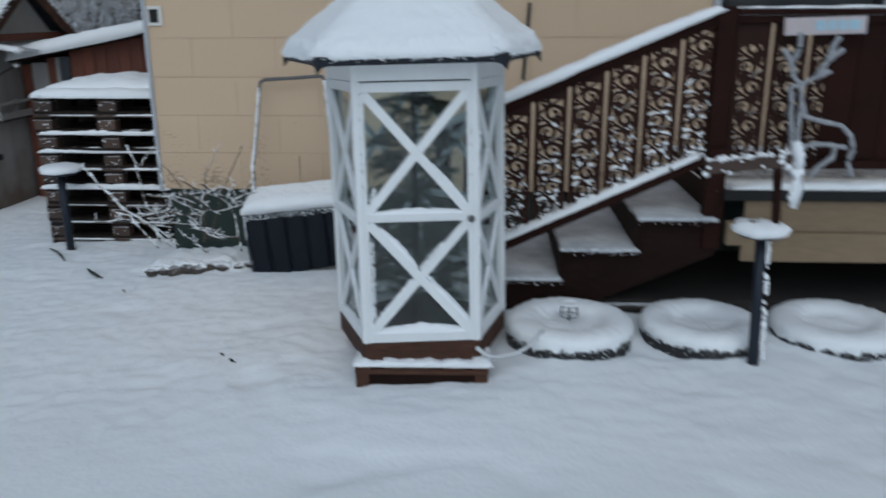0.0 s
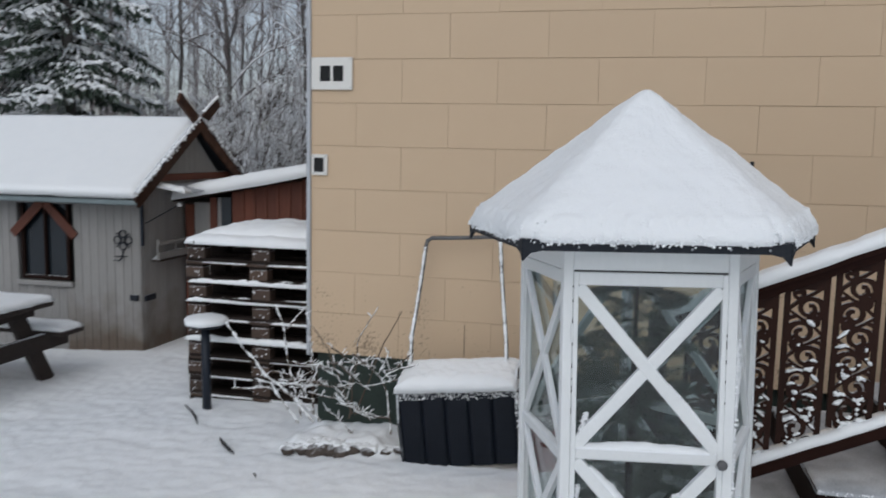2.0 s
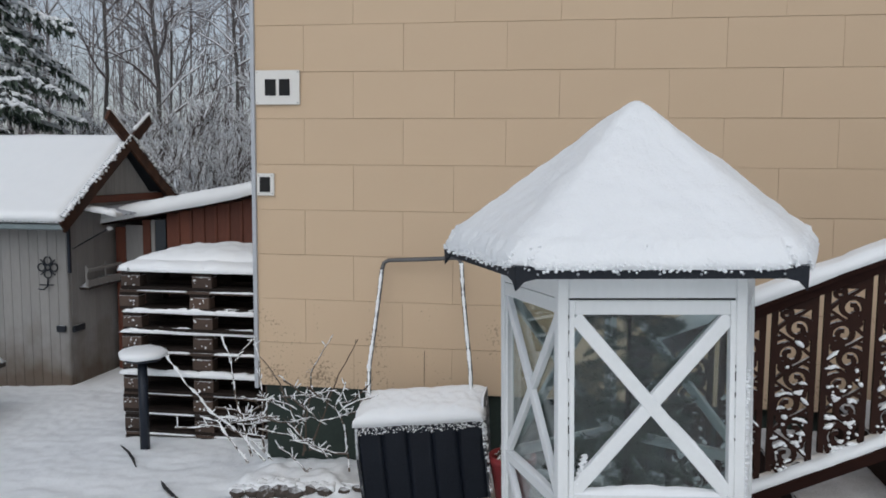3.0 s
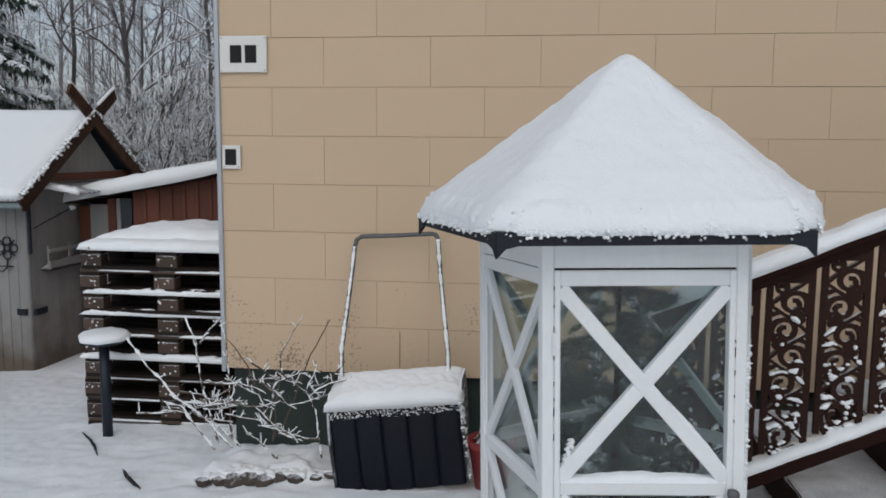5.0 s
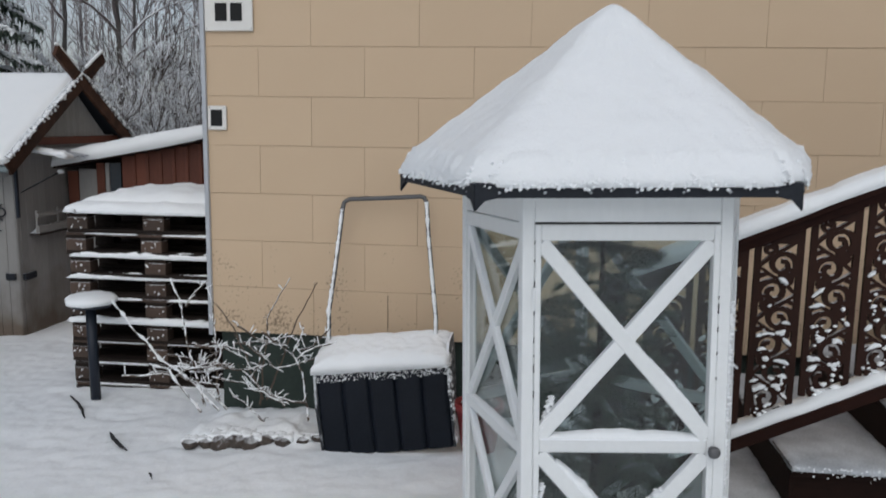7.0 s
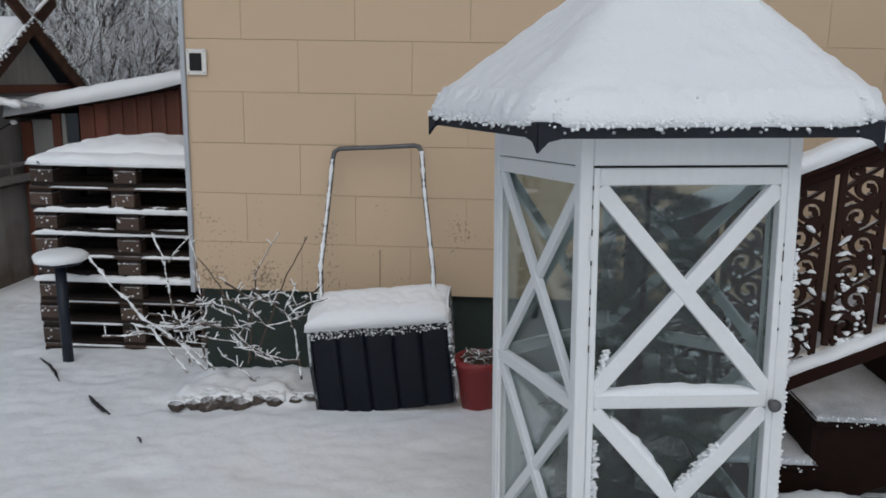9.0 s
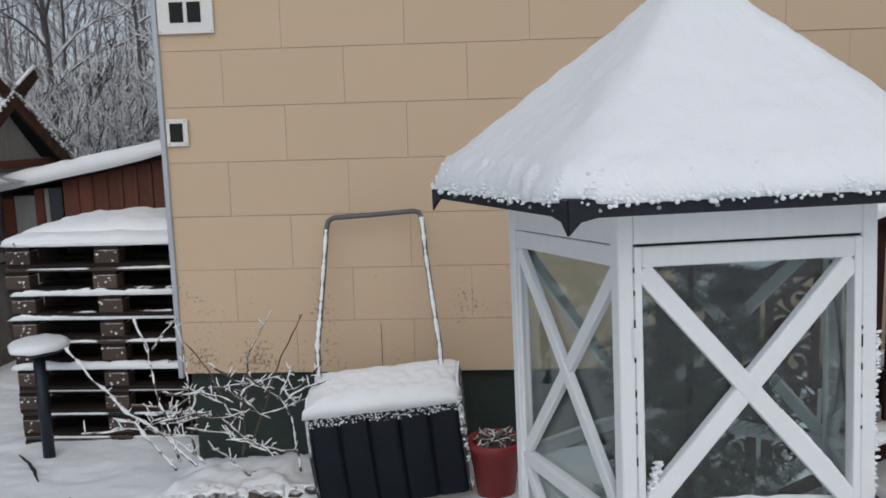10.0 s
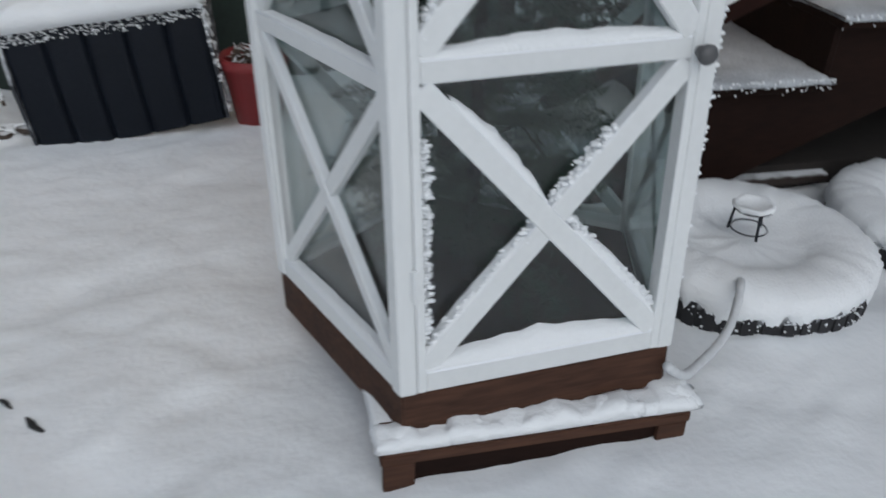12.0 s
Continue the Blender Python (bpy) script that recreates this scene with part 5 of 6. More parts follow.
# ---- shrub and stone edging at the house wall ----
def shrub():
    rnd = random.Random(21)
    ob = thing("shrub", "bare garden shrub with snow along its tangled branches", "shrub", (0, 0, 0))
    # depth, snow thickness, then x and z along the branch
    stems = [
        (5.60, 1.3, (-2.38, 0.64), (-2.23, 0.45), (-2.11, 0.32), (-1.98, 0.24), (-1.80, 0.06)),
        (5.55, 1.1, (-2.16, 0.31), (-2.06, 0.29), (-1.99, 0.20), (-1.88, 0.06)),
        (5.60, 0.8, (-2.05, 0.78), (-1.99, 0.64), (-1.97, 0.44), (-1.88, 0.08)),
        (5.60, 0.8, (-1.84, 0.78), (-1.92, 0.70), (-1.97, 0.63)),
        (5.75, 0.6, (-1.91, 0.74), (-1.88, 0.55), (-1.86, 0.05)),
        (5.80, 0.0, (-1.90, 0.62), (-1.79, 0.48), (-1.62, 0.06)),
        (5.75, 0.35, (-1.44, 0.77), (-1.57, 0.54), (-1.62, 0.05)),
        (5.80, 0.0, (-1.30, 0.74), (-1.42, 0.53), (-1.60, 0.06)),
        (5.60, 0.9, (-1.32, 0.54), (-1.38, 0.39), (-1.33, 0.29), (-1.30, 0.03)),
    ]
    lines = [(fat, [Vector((x, y, z)) for x, z in pts]) for y, fat, *pts in stems]
    # the low tangle between the stems
    for i in range(26):
        x = rnd.uniform(-2.12, -1.34)
        z = 0.20 + 0.22 * clamp((x + 1.75) / 0.4, 0, 1) + rnd.uniform(-0.1, 0.1)
        y = rnd.uniform(5.52, 5.78)
        d = Vector((rnd.choice((-1, 1)) * rnd.uniform(0.4, 1.0), rnd.uniform(-0.3, 0.3), rnd.uniform(-0.5, 0.6))).normalized()
        p = Vector((x, y, z))
        pts = [p]
        for k in range(4):
            d = (d + Vector((rnd.uniform(-0.4, 0.4), rnd.uniform(-0.2, 0.2), rnd.uniform(-0.35, 0.35)))).normalized()
            p = p + d * rnd.uniform(0.04, 0.085)
            p.z = max(p.z, 0.04)
            pts.append(p.copy())
        lines.append((rnd.uniform(0.4, 0.85), pts))
    for fat, line in lines:
        pts = []
        for a, b in zip(line, line[1:]):
            n = max(2, int((b - a).length / 0.014))
            pts += [a + (b - a) * i / n for i in range(n)]
        pts.append(line[-1])
        pts = [p + Vector((0.010 * noise.noise(p * 11), 0.012 * noise.noise(p * 13 + Vector((5, 0, 0))), 0.008 * noise.noise(p * 9 + Vector((0, 7, 0))))) for p in pts]
        tips = []
        bm = bmesh.new()
        tube(bm, pts, [0.0025 + 0.004 * i / len(pts) for i in range(len(pts))], 6)
        for i in range(7):
            p = pts[rnd.randrange(1, len(pts) - 1)]
            d = Vector((rnd.uniform(-1, 1), rnd.uniform(-0.4, 0.4), rnd.uniform(0.0, 1.0))).normalized()
            ln = rnd.uniform(0.012, 0.036) * (1 if len(line) < 5 or fat > 1 else 1.8)
            tw = [p, p + d * ln * 0.5, p + d * ln + Vector((0, 0, rnd.uniform(-0.02, 0.02)))]
            tube(bm, tw, [0.0026, 0.002, 0.0014], 5)
            if fat and rnd.random() < 0.8:
                tips.append(tw)
        part("branch", bm, BARE_TWIG, ob)
        if fat:
            bm = bmesh.new()
            tube(bm, [p + Vector((0, -0.002, 0.004 * fat)) for p in pts], [max(0.001, 0.0047 * fat * (0.9 + 1.3 * noise.noise(p * 22) + 1.0 * noise.noise(p * 70))) for p in pts], 6)
            for tw in tips:
                tube(bm, [t + Vector((0, -0.001, 0.003)) for t in tw], [0.0018, 0.0036, 0.0022], 6)
            part("branch_snow", bm, SNOW, ob, "snow along the branch", smooth=True)


shrub()
rnd = random.Random(31)
for i in range(9):
    x = -1.93 + i * 0.082 + rnd.uniform(-0.015, 0.015)
    y = 5.565 + 0.008 * i + rnd.uniform(-0.02, 0.02)
    r = rnd.uniform(0.035, 0.065) * (1.45 if i in (2, 3) else 1.0)
    z = gz(x, y) + rnd.uniform(0.0, 0.02)
    ob = thing("edging_stone", "rough dark edging stone poking out of the snow", "stone", (x, y, z), group="stones edging the bed")
    bm = bmesh.new()
    lump(bm, Vector((0, 0, 0)), r, 0.62)
    part("stone", bm, STONE, ob)
    bm = bmesh.new()
    heap(bm, 18, 14, r * 2.2, r * 1.5, r * 0.28, Matrix.Translation((0, r * 0.42, r * 0.40)), 0.7, 30.0, 0.012, 4.0, i * 3.1)
    part("snow", bm, SNOW, ob, "cap of snow", smooth=True)
# ---- the playhouse shed ----
SX1, SX0, SY0, SY1, SG = -4.60, -6.75, 8.05, 9.81, -0.36
SYM = (SY0 + SY1) / 2
shed = thing("garden_shed", "pale grey board shed with a snowy gable roof and crossed bargeboards", "shed", (0, 0, 0))
EZ, RZ = 1.22, 1.955
WX0, WX1, WZ0, WZ1 = -5.96, -5.40, 0.36, 1.13
nb = 0
x = SX0
while x < SX1 - 0.01:
    x2 = min(x + 0.093, SX1)
    for z0, z1 in (((SG, WZ0 - 0.06), (WZ1, EZ)) if x2 > WX0 and x < WX1 else ((SG, EZ),)):
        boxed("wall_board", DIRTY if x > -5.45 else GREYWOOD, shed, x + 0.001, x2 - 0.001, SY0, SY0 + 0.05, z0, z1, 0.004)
    x = x2
# gable end boards
y = SY0 + 0.052
while y < SY1:
    y2 = y + 0.093
    bm = bmesh.new()
    for v in box(bm, SX1 - 0.05, SX1, y + 0.001, y2 - 0.001, SG, 3.0):
        if v.co.z > 2.0:
            v.co.z = EZ + (RZ - EZ) * (1 - abs(v.co.y - SYM) / (SYM - SY0)) + 0.02
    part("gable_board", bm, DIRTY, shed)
    y = y2
y = SY0 + 0.10
while y < SY1 - 0.14:
    bm = bmesh.new()
    for v in box(bm, SX1 + 0.004, SX1 + 0.026, y + 0.003, y + 0.047, EZ + 0.222, 3.0):
        if v.co.z > 2.0:
            v.co.z = max(EZ + 0.23, EZ + (RZ - EZ) * (1 - abs(v.co.y - SYM) / (SYM - SY0)) - 0.02)
    part("gable_slat", bm, GREYWOOD, shed)
    y += 0.05
boxed("back_wall", GREYWOOD, shed, SX0, SX1, SY1, SY1 + 0.05, SG, EZ, 0)
boxed("side_wall", GREYWOOD, shed, SX0, SX0 + 0.05, SY0 + 0.05, SY1, SG, EZ, 0)
boxed("tie_beam", RED_BOARD, shed, SX1 + 0.002, SX1 + 0.04, SY0, SY1, EZ + 0.15, EZ + 0.22, 0.004)
sw = new("window")
sw.parent = shed
boxed("pane", DARK_GLASS, sw, WX0, WX1, SY0 + 0.03, SY0 + 0.036, WZ0, WZ1, 0)
boxed("curtain", CURTAIN, sw, WX0 + 0.03, WX1 - 0.03, SY0 + 0.05, SY0 + 0.06, WZ0, WZ1 - 0.1, 0)
for x0, x1, z0, z1 in ((WX0, WX0 + 0.035, WZ0, WZ1), (WX1 - 0.035, WX1, WZ0, WZ1), (WX0 + 0.035, WX1 - 0.035, WZ0, WZ0 + 0.04), ((WX0 + WX1) / 2 - 0.012, (WX0 + WX1) / 2 + 0.012, WZ0 + 0.04, WZ1)):
    boxed("frame", BROWN_DARK, sw, x0, x1, SY0 - 0.008, SY0 + 0.028, z0, z1, 0.003)
boxed("sill", GREYWOOD, sw, WX0 - 0.04, WX1 + 0.05, SY0 - 0.05, SY0 + 0.02, WZ0 - 0.055, WZ0 - 0.01, 0.004)
wc = (WX0 + WX1) / 2
for s in (-1, 1):
    bar("brow_board", RED_BOARD, sw, (wc + 0.01 * s, SY0 - 0.02 + 0.004 * s, WZ1 + 0.02), (wc + 0.36 * s, SY0 - 0.02 + 0.004 * s, WZ1 - 0.32), 0.02, 0.09, up=(0.8 * s, 0, 1))


def ornament(x, z):
    """A wrought-iron wall flower: ring, four petals, stem and hook."""
    ob = thing("wall_ornament", "black wrought-iron flower ornament on the shed wall", "ornament", (x, SY0 - 0.02, z), group="iron ornaments on the shed")
    bm = bmesh.new()
    for k in range(4):
        a = k * math.pi / 2
        cx, cz = 0.062 * math.cos(a), 0.062 * math.sin(a)
        tube(bm, [(cx + 0.036 * math.cos(t), 0, cz + 0.036 * math.sin(t)) for t in np.linspace(0, 2 * math.pi, 13)], 0.007, 5)
        tube(bm, [(0.02 * math.cos(a + 0.78), 0, 0.02 * math.sin(a + 0.78)), (0.10 * math.cos(a + 0.78), 0, 0.10 * math.sin(a + 0.78))], 0.006, 5)
    tube(bm, [(0.026 * math.cos(t), 0, 0.026 * math.sin(t)) for t in np.linspace(0, 2 * math.pi, 13)], 0.008, 5)
    tube(bm, [(0, 0, -0.09), (0, -0.01, -0.17), (-0.02, -0.04, -0.20), (-0.07, -0.05, -0.19)], 0.008, 5)
    tube(bm, [(-0.08, -0.01, -0.16), (0.06, -0.01, -0.16)], 0.006, 5)
    part("ironwork", bm, BLACK_METAL, ob)


ornament(-6.58, 0.78)
ornament(-4.785, 0.80)
for x0, y0, y1 in ((-4.72, SY0 - 0.03, SY0), (-4.6, SY0 + 0.03, SY0 + 0.20)):
    if x0 < -4.65:
        boxed("latch", BLACK_METAL, shed, x0, x0 + 0.09, y0, y1 - 0.001, 0.205, 0.265, 0.006)
    else:
        boxed("latch", BLACK_METAL, shed, SX1 + 0.001, SX1 + 0.03, y0, y1, 0.195, 0.255, 0.006)
# shallow wall rack with a frosted load on the gable end
RY0, RY1 = SY0 + 0.16, SY0 + 0.80
boxed("rack_bottom", TIMBER_DARK, shed, SX1 + 0.002, SX1 + 0.10, RY0, RY1, 0.575, 0.60, 0.004)
boxed("rack_front", GREYWOOD, shed, SX1 + 0.085, SX1 + 0.10, RY0, RY1, 0.602, 0.665, 0.004)
boxed("rack_front", GREYWOOD, shed, SX1 + 0.085, SX1 + 0.10, RY0, RY1, 0.74, 0.775, 0.004)
for yy in (RY0, (RY0 + RY1) / 2, RY1 - 0.03):
    boxed("rack_post", GREYWOOD, shed, SX1 + 0.068, SX1 + 0.084, yy, yy + 0.03, 0.601, 0.80, 0.003)
snow_on(shed, SX1 + 0.004, SX1 + 0.083, RY0 + 0.02, RY1 - 0.02, 0.60, 0.05, 0.0, cell=0.02, rag=0.6, freq=14, power=4, material=THIN_SNOW)
bar("bracket", BLACK_METAL, shed, (SX1 + 0.02, SY0 + 0.06, 0.97), (SX1 + 0.16, SY0 + 0.42, 1.13), 0.012, 0.012)
bm = bmesh.new()
lump(bm, Vector((SX1 + 0.165, SY0 + 0.43, 1.13)), 0.032, 0.7)
part("hook_snow", bm, SNOW, shed, "knob of snow on the bracket", smooth=True)
boxed("downpipe", PLASTIC, shed, SX1 + 0.002, SX1 + 0.03, SY0 - 0.01, SY0 + 0.02, 0.75, 1.2, 0.004)
# roof
OX0, OX1, OY0 = -7.05, -4.45, 7.77
EDGE = 1.235
slope = (RZ + 0.03 - EDGE) / (SYM - OY0)
for s, yo in ((-1, OY0), (1, 2 * SYM - OY0)):
    p0, p1 = Vector(((OX0 + OX1) / 2, yo, EDGE)), Vector(((OX0 + OX1) / 2, SYM, RZ + 0.03))
    mm, n = bar_matrix(p0, p1)
    boxed("roof_sheet", BLACK_METAL, shed, 0, n, -(OX1 - OX0) / 2, (OX1 - OX0) / 2, -0.02, 0.012, 0, mm)
    snow_on(shed, -0.02, n + 0.03, -(OX1 - OX0) / 2 - 0.01, (OX1 - OX0) / 2 + 0.01, 0.012, 0.06, 0.006, mm, cell=0.05, rag=0.08, freq=3, power=40)
    # bargeboards, crossing over the ridge
    for xx in (OX1, OX0):
        bar("bargeboard", BASE_WOOD, shed, (xx, yo, EDGE - 0.05), (xx, SYM - s * (0.40 if xx > -5 else -0.02), RZ + (0.40 if xx > -5 else -0.02) * slope), 0.03 + 0.004 * s, 0.11)
    bar("horn_snow", SNOW, shed, (OX1, SYM - s * 0.08, RZ + 0.085 + 0.08 * slope), (OX1, SYM - s * 0.39, RZ + 0.07 + 0.39 * slope), 0.034, 0.026, bev=0.008)
boxed("gutter", TEAL, shed, OX0, OX1, OY0 - 0.01, OY0 + 0.05, EDGE - 0.07, EDGE - 0.02, 0.01)
def roof_edge():
    """Ends of the corrugations along the eaves and the rakes, rimed with snow."""
    bm = bmesh.new()
    for i in range(64):
        x = OX0 + (OX1 - OX0) * (i + 0.5) / 64
        tube(bm, [(x, OY0 + 0.04, EDGE + 0.03), (x, OY0 - 0.018, EDGE - 0.004)], 0.013, 6)
    for i in range(46):
        u = (i + 0.5) / 46
        z = EDGE + (RZ + 0.03 - EDGE) * u + 0.055
        for yy in (OY0 + (SYM - OY0) * u, 2 * SYM - OY0 - (SYM - OY0) * u):
            tube(bm, [(OX1 - 0.03, yy, z), (OX1 + 0.028, yy, z - 0.012)], 0.013, 5)
    tagged(part("roof_edge", bm, PLASTIC_FROST, shed, "dark corrugated roof edge rimed with snow"), kind="stuff")


roof_edge()
rnd = random.Random(61)
bm = bmesh.new()
for i in range(330):
    u = rnd.random()
    z = EDGE + (RZ + 0.03 - EDGE) * u + 0.060
    yy = OY0 + (SYM - OY0) * u if i % 2 else 2 * SYM - OY0 - (SYM - OY0) * u
    notch = abs((u * 21) % 1.0 - 0.5)
    lump(bm, Vector((OX1 + rnd.uniform(0.0, 0.03), yy, z - rnd.random() * 0.05 * notch * 2)), rnd.uniform(0.009, 0.019), 0.8)
tagged(part("rake_snow", bm, SNOW, shed, "scalloped snow along the roof's edge", smooth=True), kind="stuff")

# ---- red-brown lean-to between the shed and the house ----
LY = 8.8
lean = thing("lean_to", "red-brown board lean-to with a snowy sloping roof", "outbuilding", (0, 0, 0))


def lean_z(x):
    return 1.13 + (x + 4.7) * 0.19


x = -4.02
while x < -2.05:
    boxed("wall_board", RED_BOARD, lean, x + 0.002, x + 0.128, LY, LY + 0.03, -0.4, lean_z(x + 0.06), 0.004)
    boxed("batten", RED_BOARD, lean, x + 0.115, x + 0.145, LY - 0.016, LY - 0.001, -0.4, lean_z(x + 0.13) - 0.01, 0.003)
    x += 0.13
boxed("door_post", RED_BOARD, lean, -4.56, -4.46, LY - 0.01, LY + 0.05, -0.4, 1.12, 0.004)
boxed("door_post", RED_BOARD, lean, -4.27, -4.19, LY - 0.01, LY + 0.05, -0.4, 1.2, 0.004)
boxed("door_panel", GREYWOOD, lean, -4.46, -4.27, LY + 0.01, LY + 0.04, -0.4, 1.14, 0.003)
boxed("window_frame", GREYWOOD, lean, -4.18, -4.14, LY - 0.012, LY + 0.03, 0.6, 1.2, 0.004)
boxed("window_pane", DARK_GLASS, lean, -4.14, -4.03, LY + 0.0, LY + 0.02, 0.6, 1.2, 0)
mm, n = bar_matrix((-4.75, LY + 0.45, lean_z(-4.75) + 0.03), (-2.0, LY + 0.45, lean_z(-2.0) + 0.03))
boxed("roof_deck", BROWN_DARK, lean, 0, n, -0.62, 0.62, -0.03, 0.02, 0, mm)
snow_on(lean, -0.04, n, -0.66, 0.65, 0.02, 0.105, 0.03, mm, cell=0.04, rag=0.2, freq=4, power=14)
boxed("back_wall", BROWN_DARK, lean, -4.56, -2.0, LY + 0.9, LY + 0.95, -0.4, 1.2, 0)
# corrugated porch roof against the shed's gable
mm, n = bar_matrix((-4.585, 8.72, 1.335), (-4.22, 8.72, 1.275))
bm = bmesh.new()
cols = []
for i in range(61):
    y = -0.5 + i / 60
    zz = 0.010 * math.sin(i * 2 * math.pi / 5)
    cols.append([bm.verts.new(mm @ Vector((xx, y, zz + dz))) for xx, dz in ((0, 0), (n, 0), (n, -0.004), (0, -0.004))])
for p, q in zip(cols, cols[1:]):
    for k in range(4):
        bm.faces.new((p[k], q[k], q[(k + 1) % 4], p[(k + 1) % 4]))
part("canopy", bm, ZINC, lean, "corrugated grey metal canopy")
snow_on(lean, -0.01, n + 0.01, -0.53, -0.38, 0.006, 0.035, 0.012, mm, cell=0.012, rag=0.7, freq=14, power=3)

# ---- picnic table ----
def picnic_table():
    x1, x0 = -4.52, -6.32
    g = gz(-5, 6.4)
    ob = thing("picnic_table", "dark wooden picnic table with attached benches under snow", "picnic table", (-0.085, 0, 0.015))
    zt, zb = g + 0.71, g + 0.42
    for i in range(5):
        y = 6.12 + i * 0.14
        boxed("top_plank", TIMBER_DARK, ob, x0, x1, y, y + 0.136, zt - 0.045, zt, 0.006)
    for y0 in (5.75, 6.92):
        for i in range(2):
            boxed("bench_plank", TIMBER_DARK, ob, x0, x1, y0 + i * 0.135, y0 + i * 0.135 + 0.13, zb - 0.045, zb, 0.006)
        snow_on(ob, x0, x1 + 0.005, y0 - 0.008, y0 + 0.275, zb, 0.042, 0.006, cell=0.02, freq=6, rag=0.2, power=22)
    snow_on(ob, x0, x1 + 0.005, 6.11, 6.83, zt, 0.048, 0.006, cell=0.02, freq=5, rag=0.15, power=30)
    for x in (x1 - 0.25, x0 + 0.25):
        for ya, yb in ((5.98, 6.3), (7.0, 6.62)):
            bar("leg", TIMBER_DARK, ob, (x, ya, g - 0.05), (x, yb, zt - 0.05), 0.05, 0.15, up=(0, 1, 0))
        bar("bench_bearer", TIMBER_DARK, ob, (x + 0.05, 5.72, zb - 0.10), (x + 0.05, 7.2, zb - 0.10), 0.05, 0.14)
        bar("top_bearer", TIMBER_DARK, ob, (x + 0.05, 6.13, zt - 0.095), (x + 0.05, 6.8, zt - 0.095), 0.045, 0.09)


picnic_table()

# ---- trees ----
class Soup:
    """Plain lists of vertices and faces, for meshes with very many small pieces."""
    def __init__(self):
        self.v, self.f = [], []

    def tube(self, pts, radii, n=4):
        base = len(self.v)
        for i, p in enumerate(pts):
            d = (pts[min(i + 1, len(pts) - 1)] - pts[max(i - 1, 0)]).normalized()
            s = d.cross(Vector((0, 0, 1)))
            s = s.normalized() if s.length > 1e-3 else Vector((1, 0, 0))
            o = d.cross(s)
            for k in range(n):
                a = 2 * math.pi * k / n
                self.v.append(p + radii[i] * (math.cos(a) * s + math.sin(a) * o))
        for i in range(len(pts) - 1):
            for k in range(n):
                a, b = base + i * n + k, base + i * n + (k + 1) % n
                self.f.append((a, b, b + n, a + n))

    def poly(self, *pts):
        base = len(self.v)
        self.v.extend(pts)
        self.f.append(tuple(range(base, base + len(pts))))

    def mesh(self, name, material, smooth=False):
        me = bpy.data.meshes.new(name)
        me.from_pydata([tuple(p) for p in self.v], [], self.f)
        me.materials.append(material)
        if smooth:
            me.polygons.foreach_set("use_smooth", [True] * len(me.polygons))
        return me


def bare_tree(seed, height, spread, fine=1.0, low=0.25, drop=0.0, thick=1.0):
    rnd = random.Random(seed)
    trunk, crown = Soup(), Soup()
    lean = Vector((rnd.uniform(-0.05, 0.05), rnd.uniform(-0.05, 0.05), 1))
    n = 12
    axis = [lean * height * i / n + Vector((0.05 * noise.noise(Vector((i * 0.6, seed, 0))), 0.05 * noise.noise(Vector((seed, i * 0.6, 4))), 0)) * height * 0.2 for i in range(n + 1)]
    tr = [0.0044 * height * (1 - 0.93 * i / n) + 0.004 for i in range(n + 1)]
    trunk.tube(axis, tr, 8)

    def at(u):
        i = min(int(u * n), n - 1)
        return axis[i].lerp(axis[i + 1], u * n - i)

    def limb(p, d, length, r, level):
        k = 5 if level < 2 else 3
        pts, q, dd = [p], p, d.normalized()
        for i in range(k):
            dd = (dd + Vector((rnd.uniform(-0.22, 0.22), rnd.uniform(-0.22, 0.22), rnd.uniform(-0.05, 0.2) - drop * (i + level) * 0.16))).normalized()
            q = q + dd * length / k
            pts.append(q)
        rad = [r * (1 - 0.8 * i / k) for i in range(k + 1)]
        crown.tube(pts, rad, 4 if level < 2 else 3)
        if level >= 3:
            return
        for i in range(int((7, 8, 6)[level] * fine)):
            u = rnd.uniform(0.2, 1.0) * k
            j = min(int(u), k - 1)
            c = pts[j].lerp(pts[j + 1], u - j)
            ax = (pts[j + 1] - pts[j]).normalized()
            side = Vector((rnd.uniform(-1, 1), rnd.uniform(-1, 1), rnd.uniform(-0.3, 0.9)))
            limb(c, ax * 0.8 + side * 0.75, length * rnd.uniform(0.35, 0.6), max(r * 0.42, 0.0035 * thick), level + 1)
    count = int(34 * fine)
    for i in range(count):
        u = low + (0.98 - low) * (i + rnd.random()) / count
        a = rnd.uniform(0, 2 * math.pi)
        ln = spread * (1.05 - u * 0.75) * rnd.uniform(0.7, 1.2)
        limb(at(u), Vector((math.cos(a), math.sin(a), rnd.uniform(0.5, 1.1))), ln, 0.0034 * height * thick * (1.15 - u), 1)
    return trunk.mesh("trunk", BARK, True), crown.mesh("crown", FARTWIG)


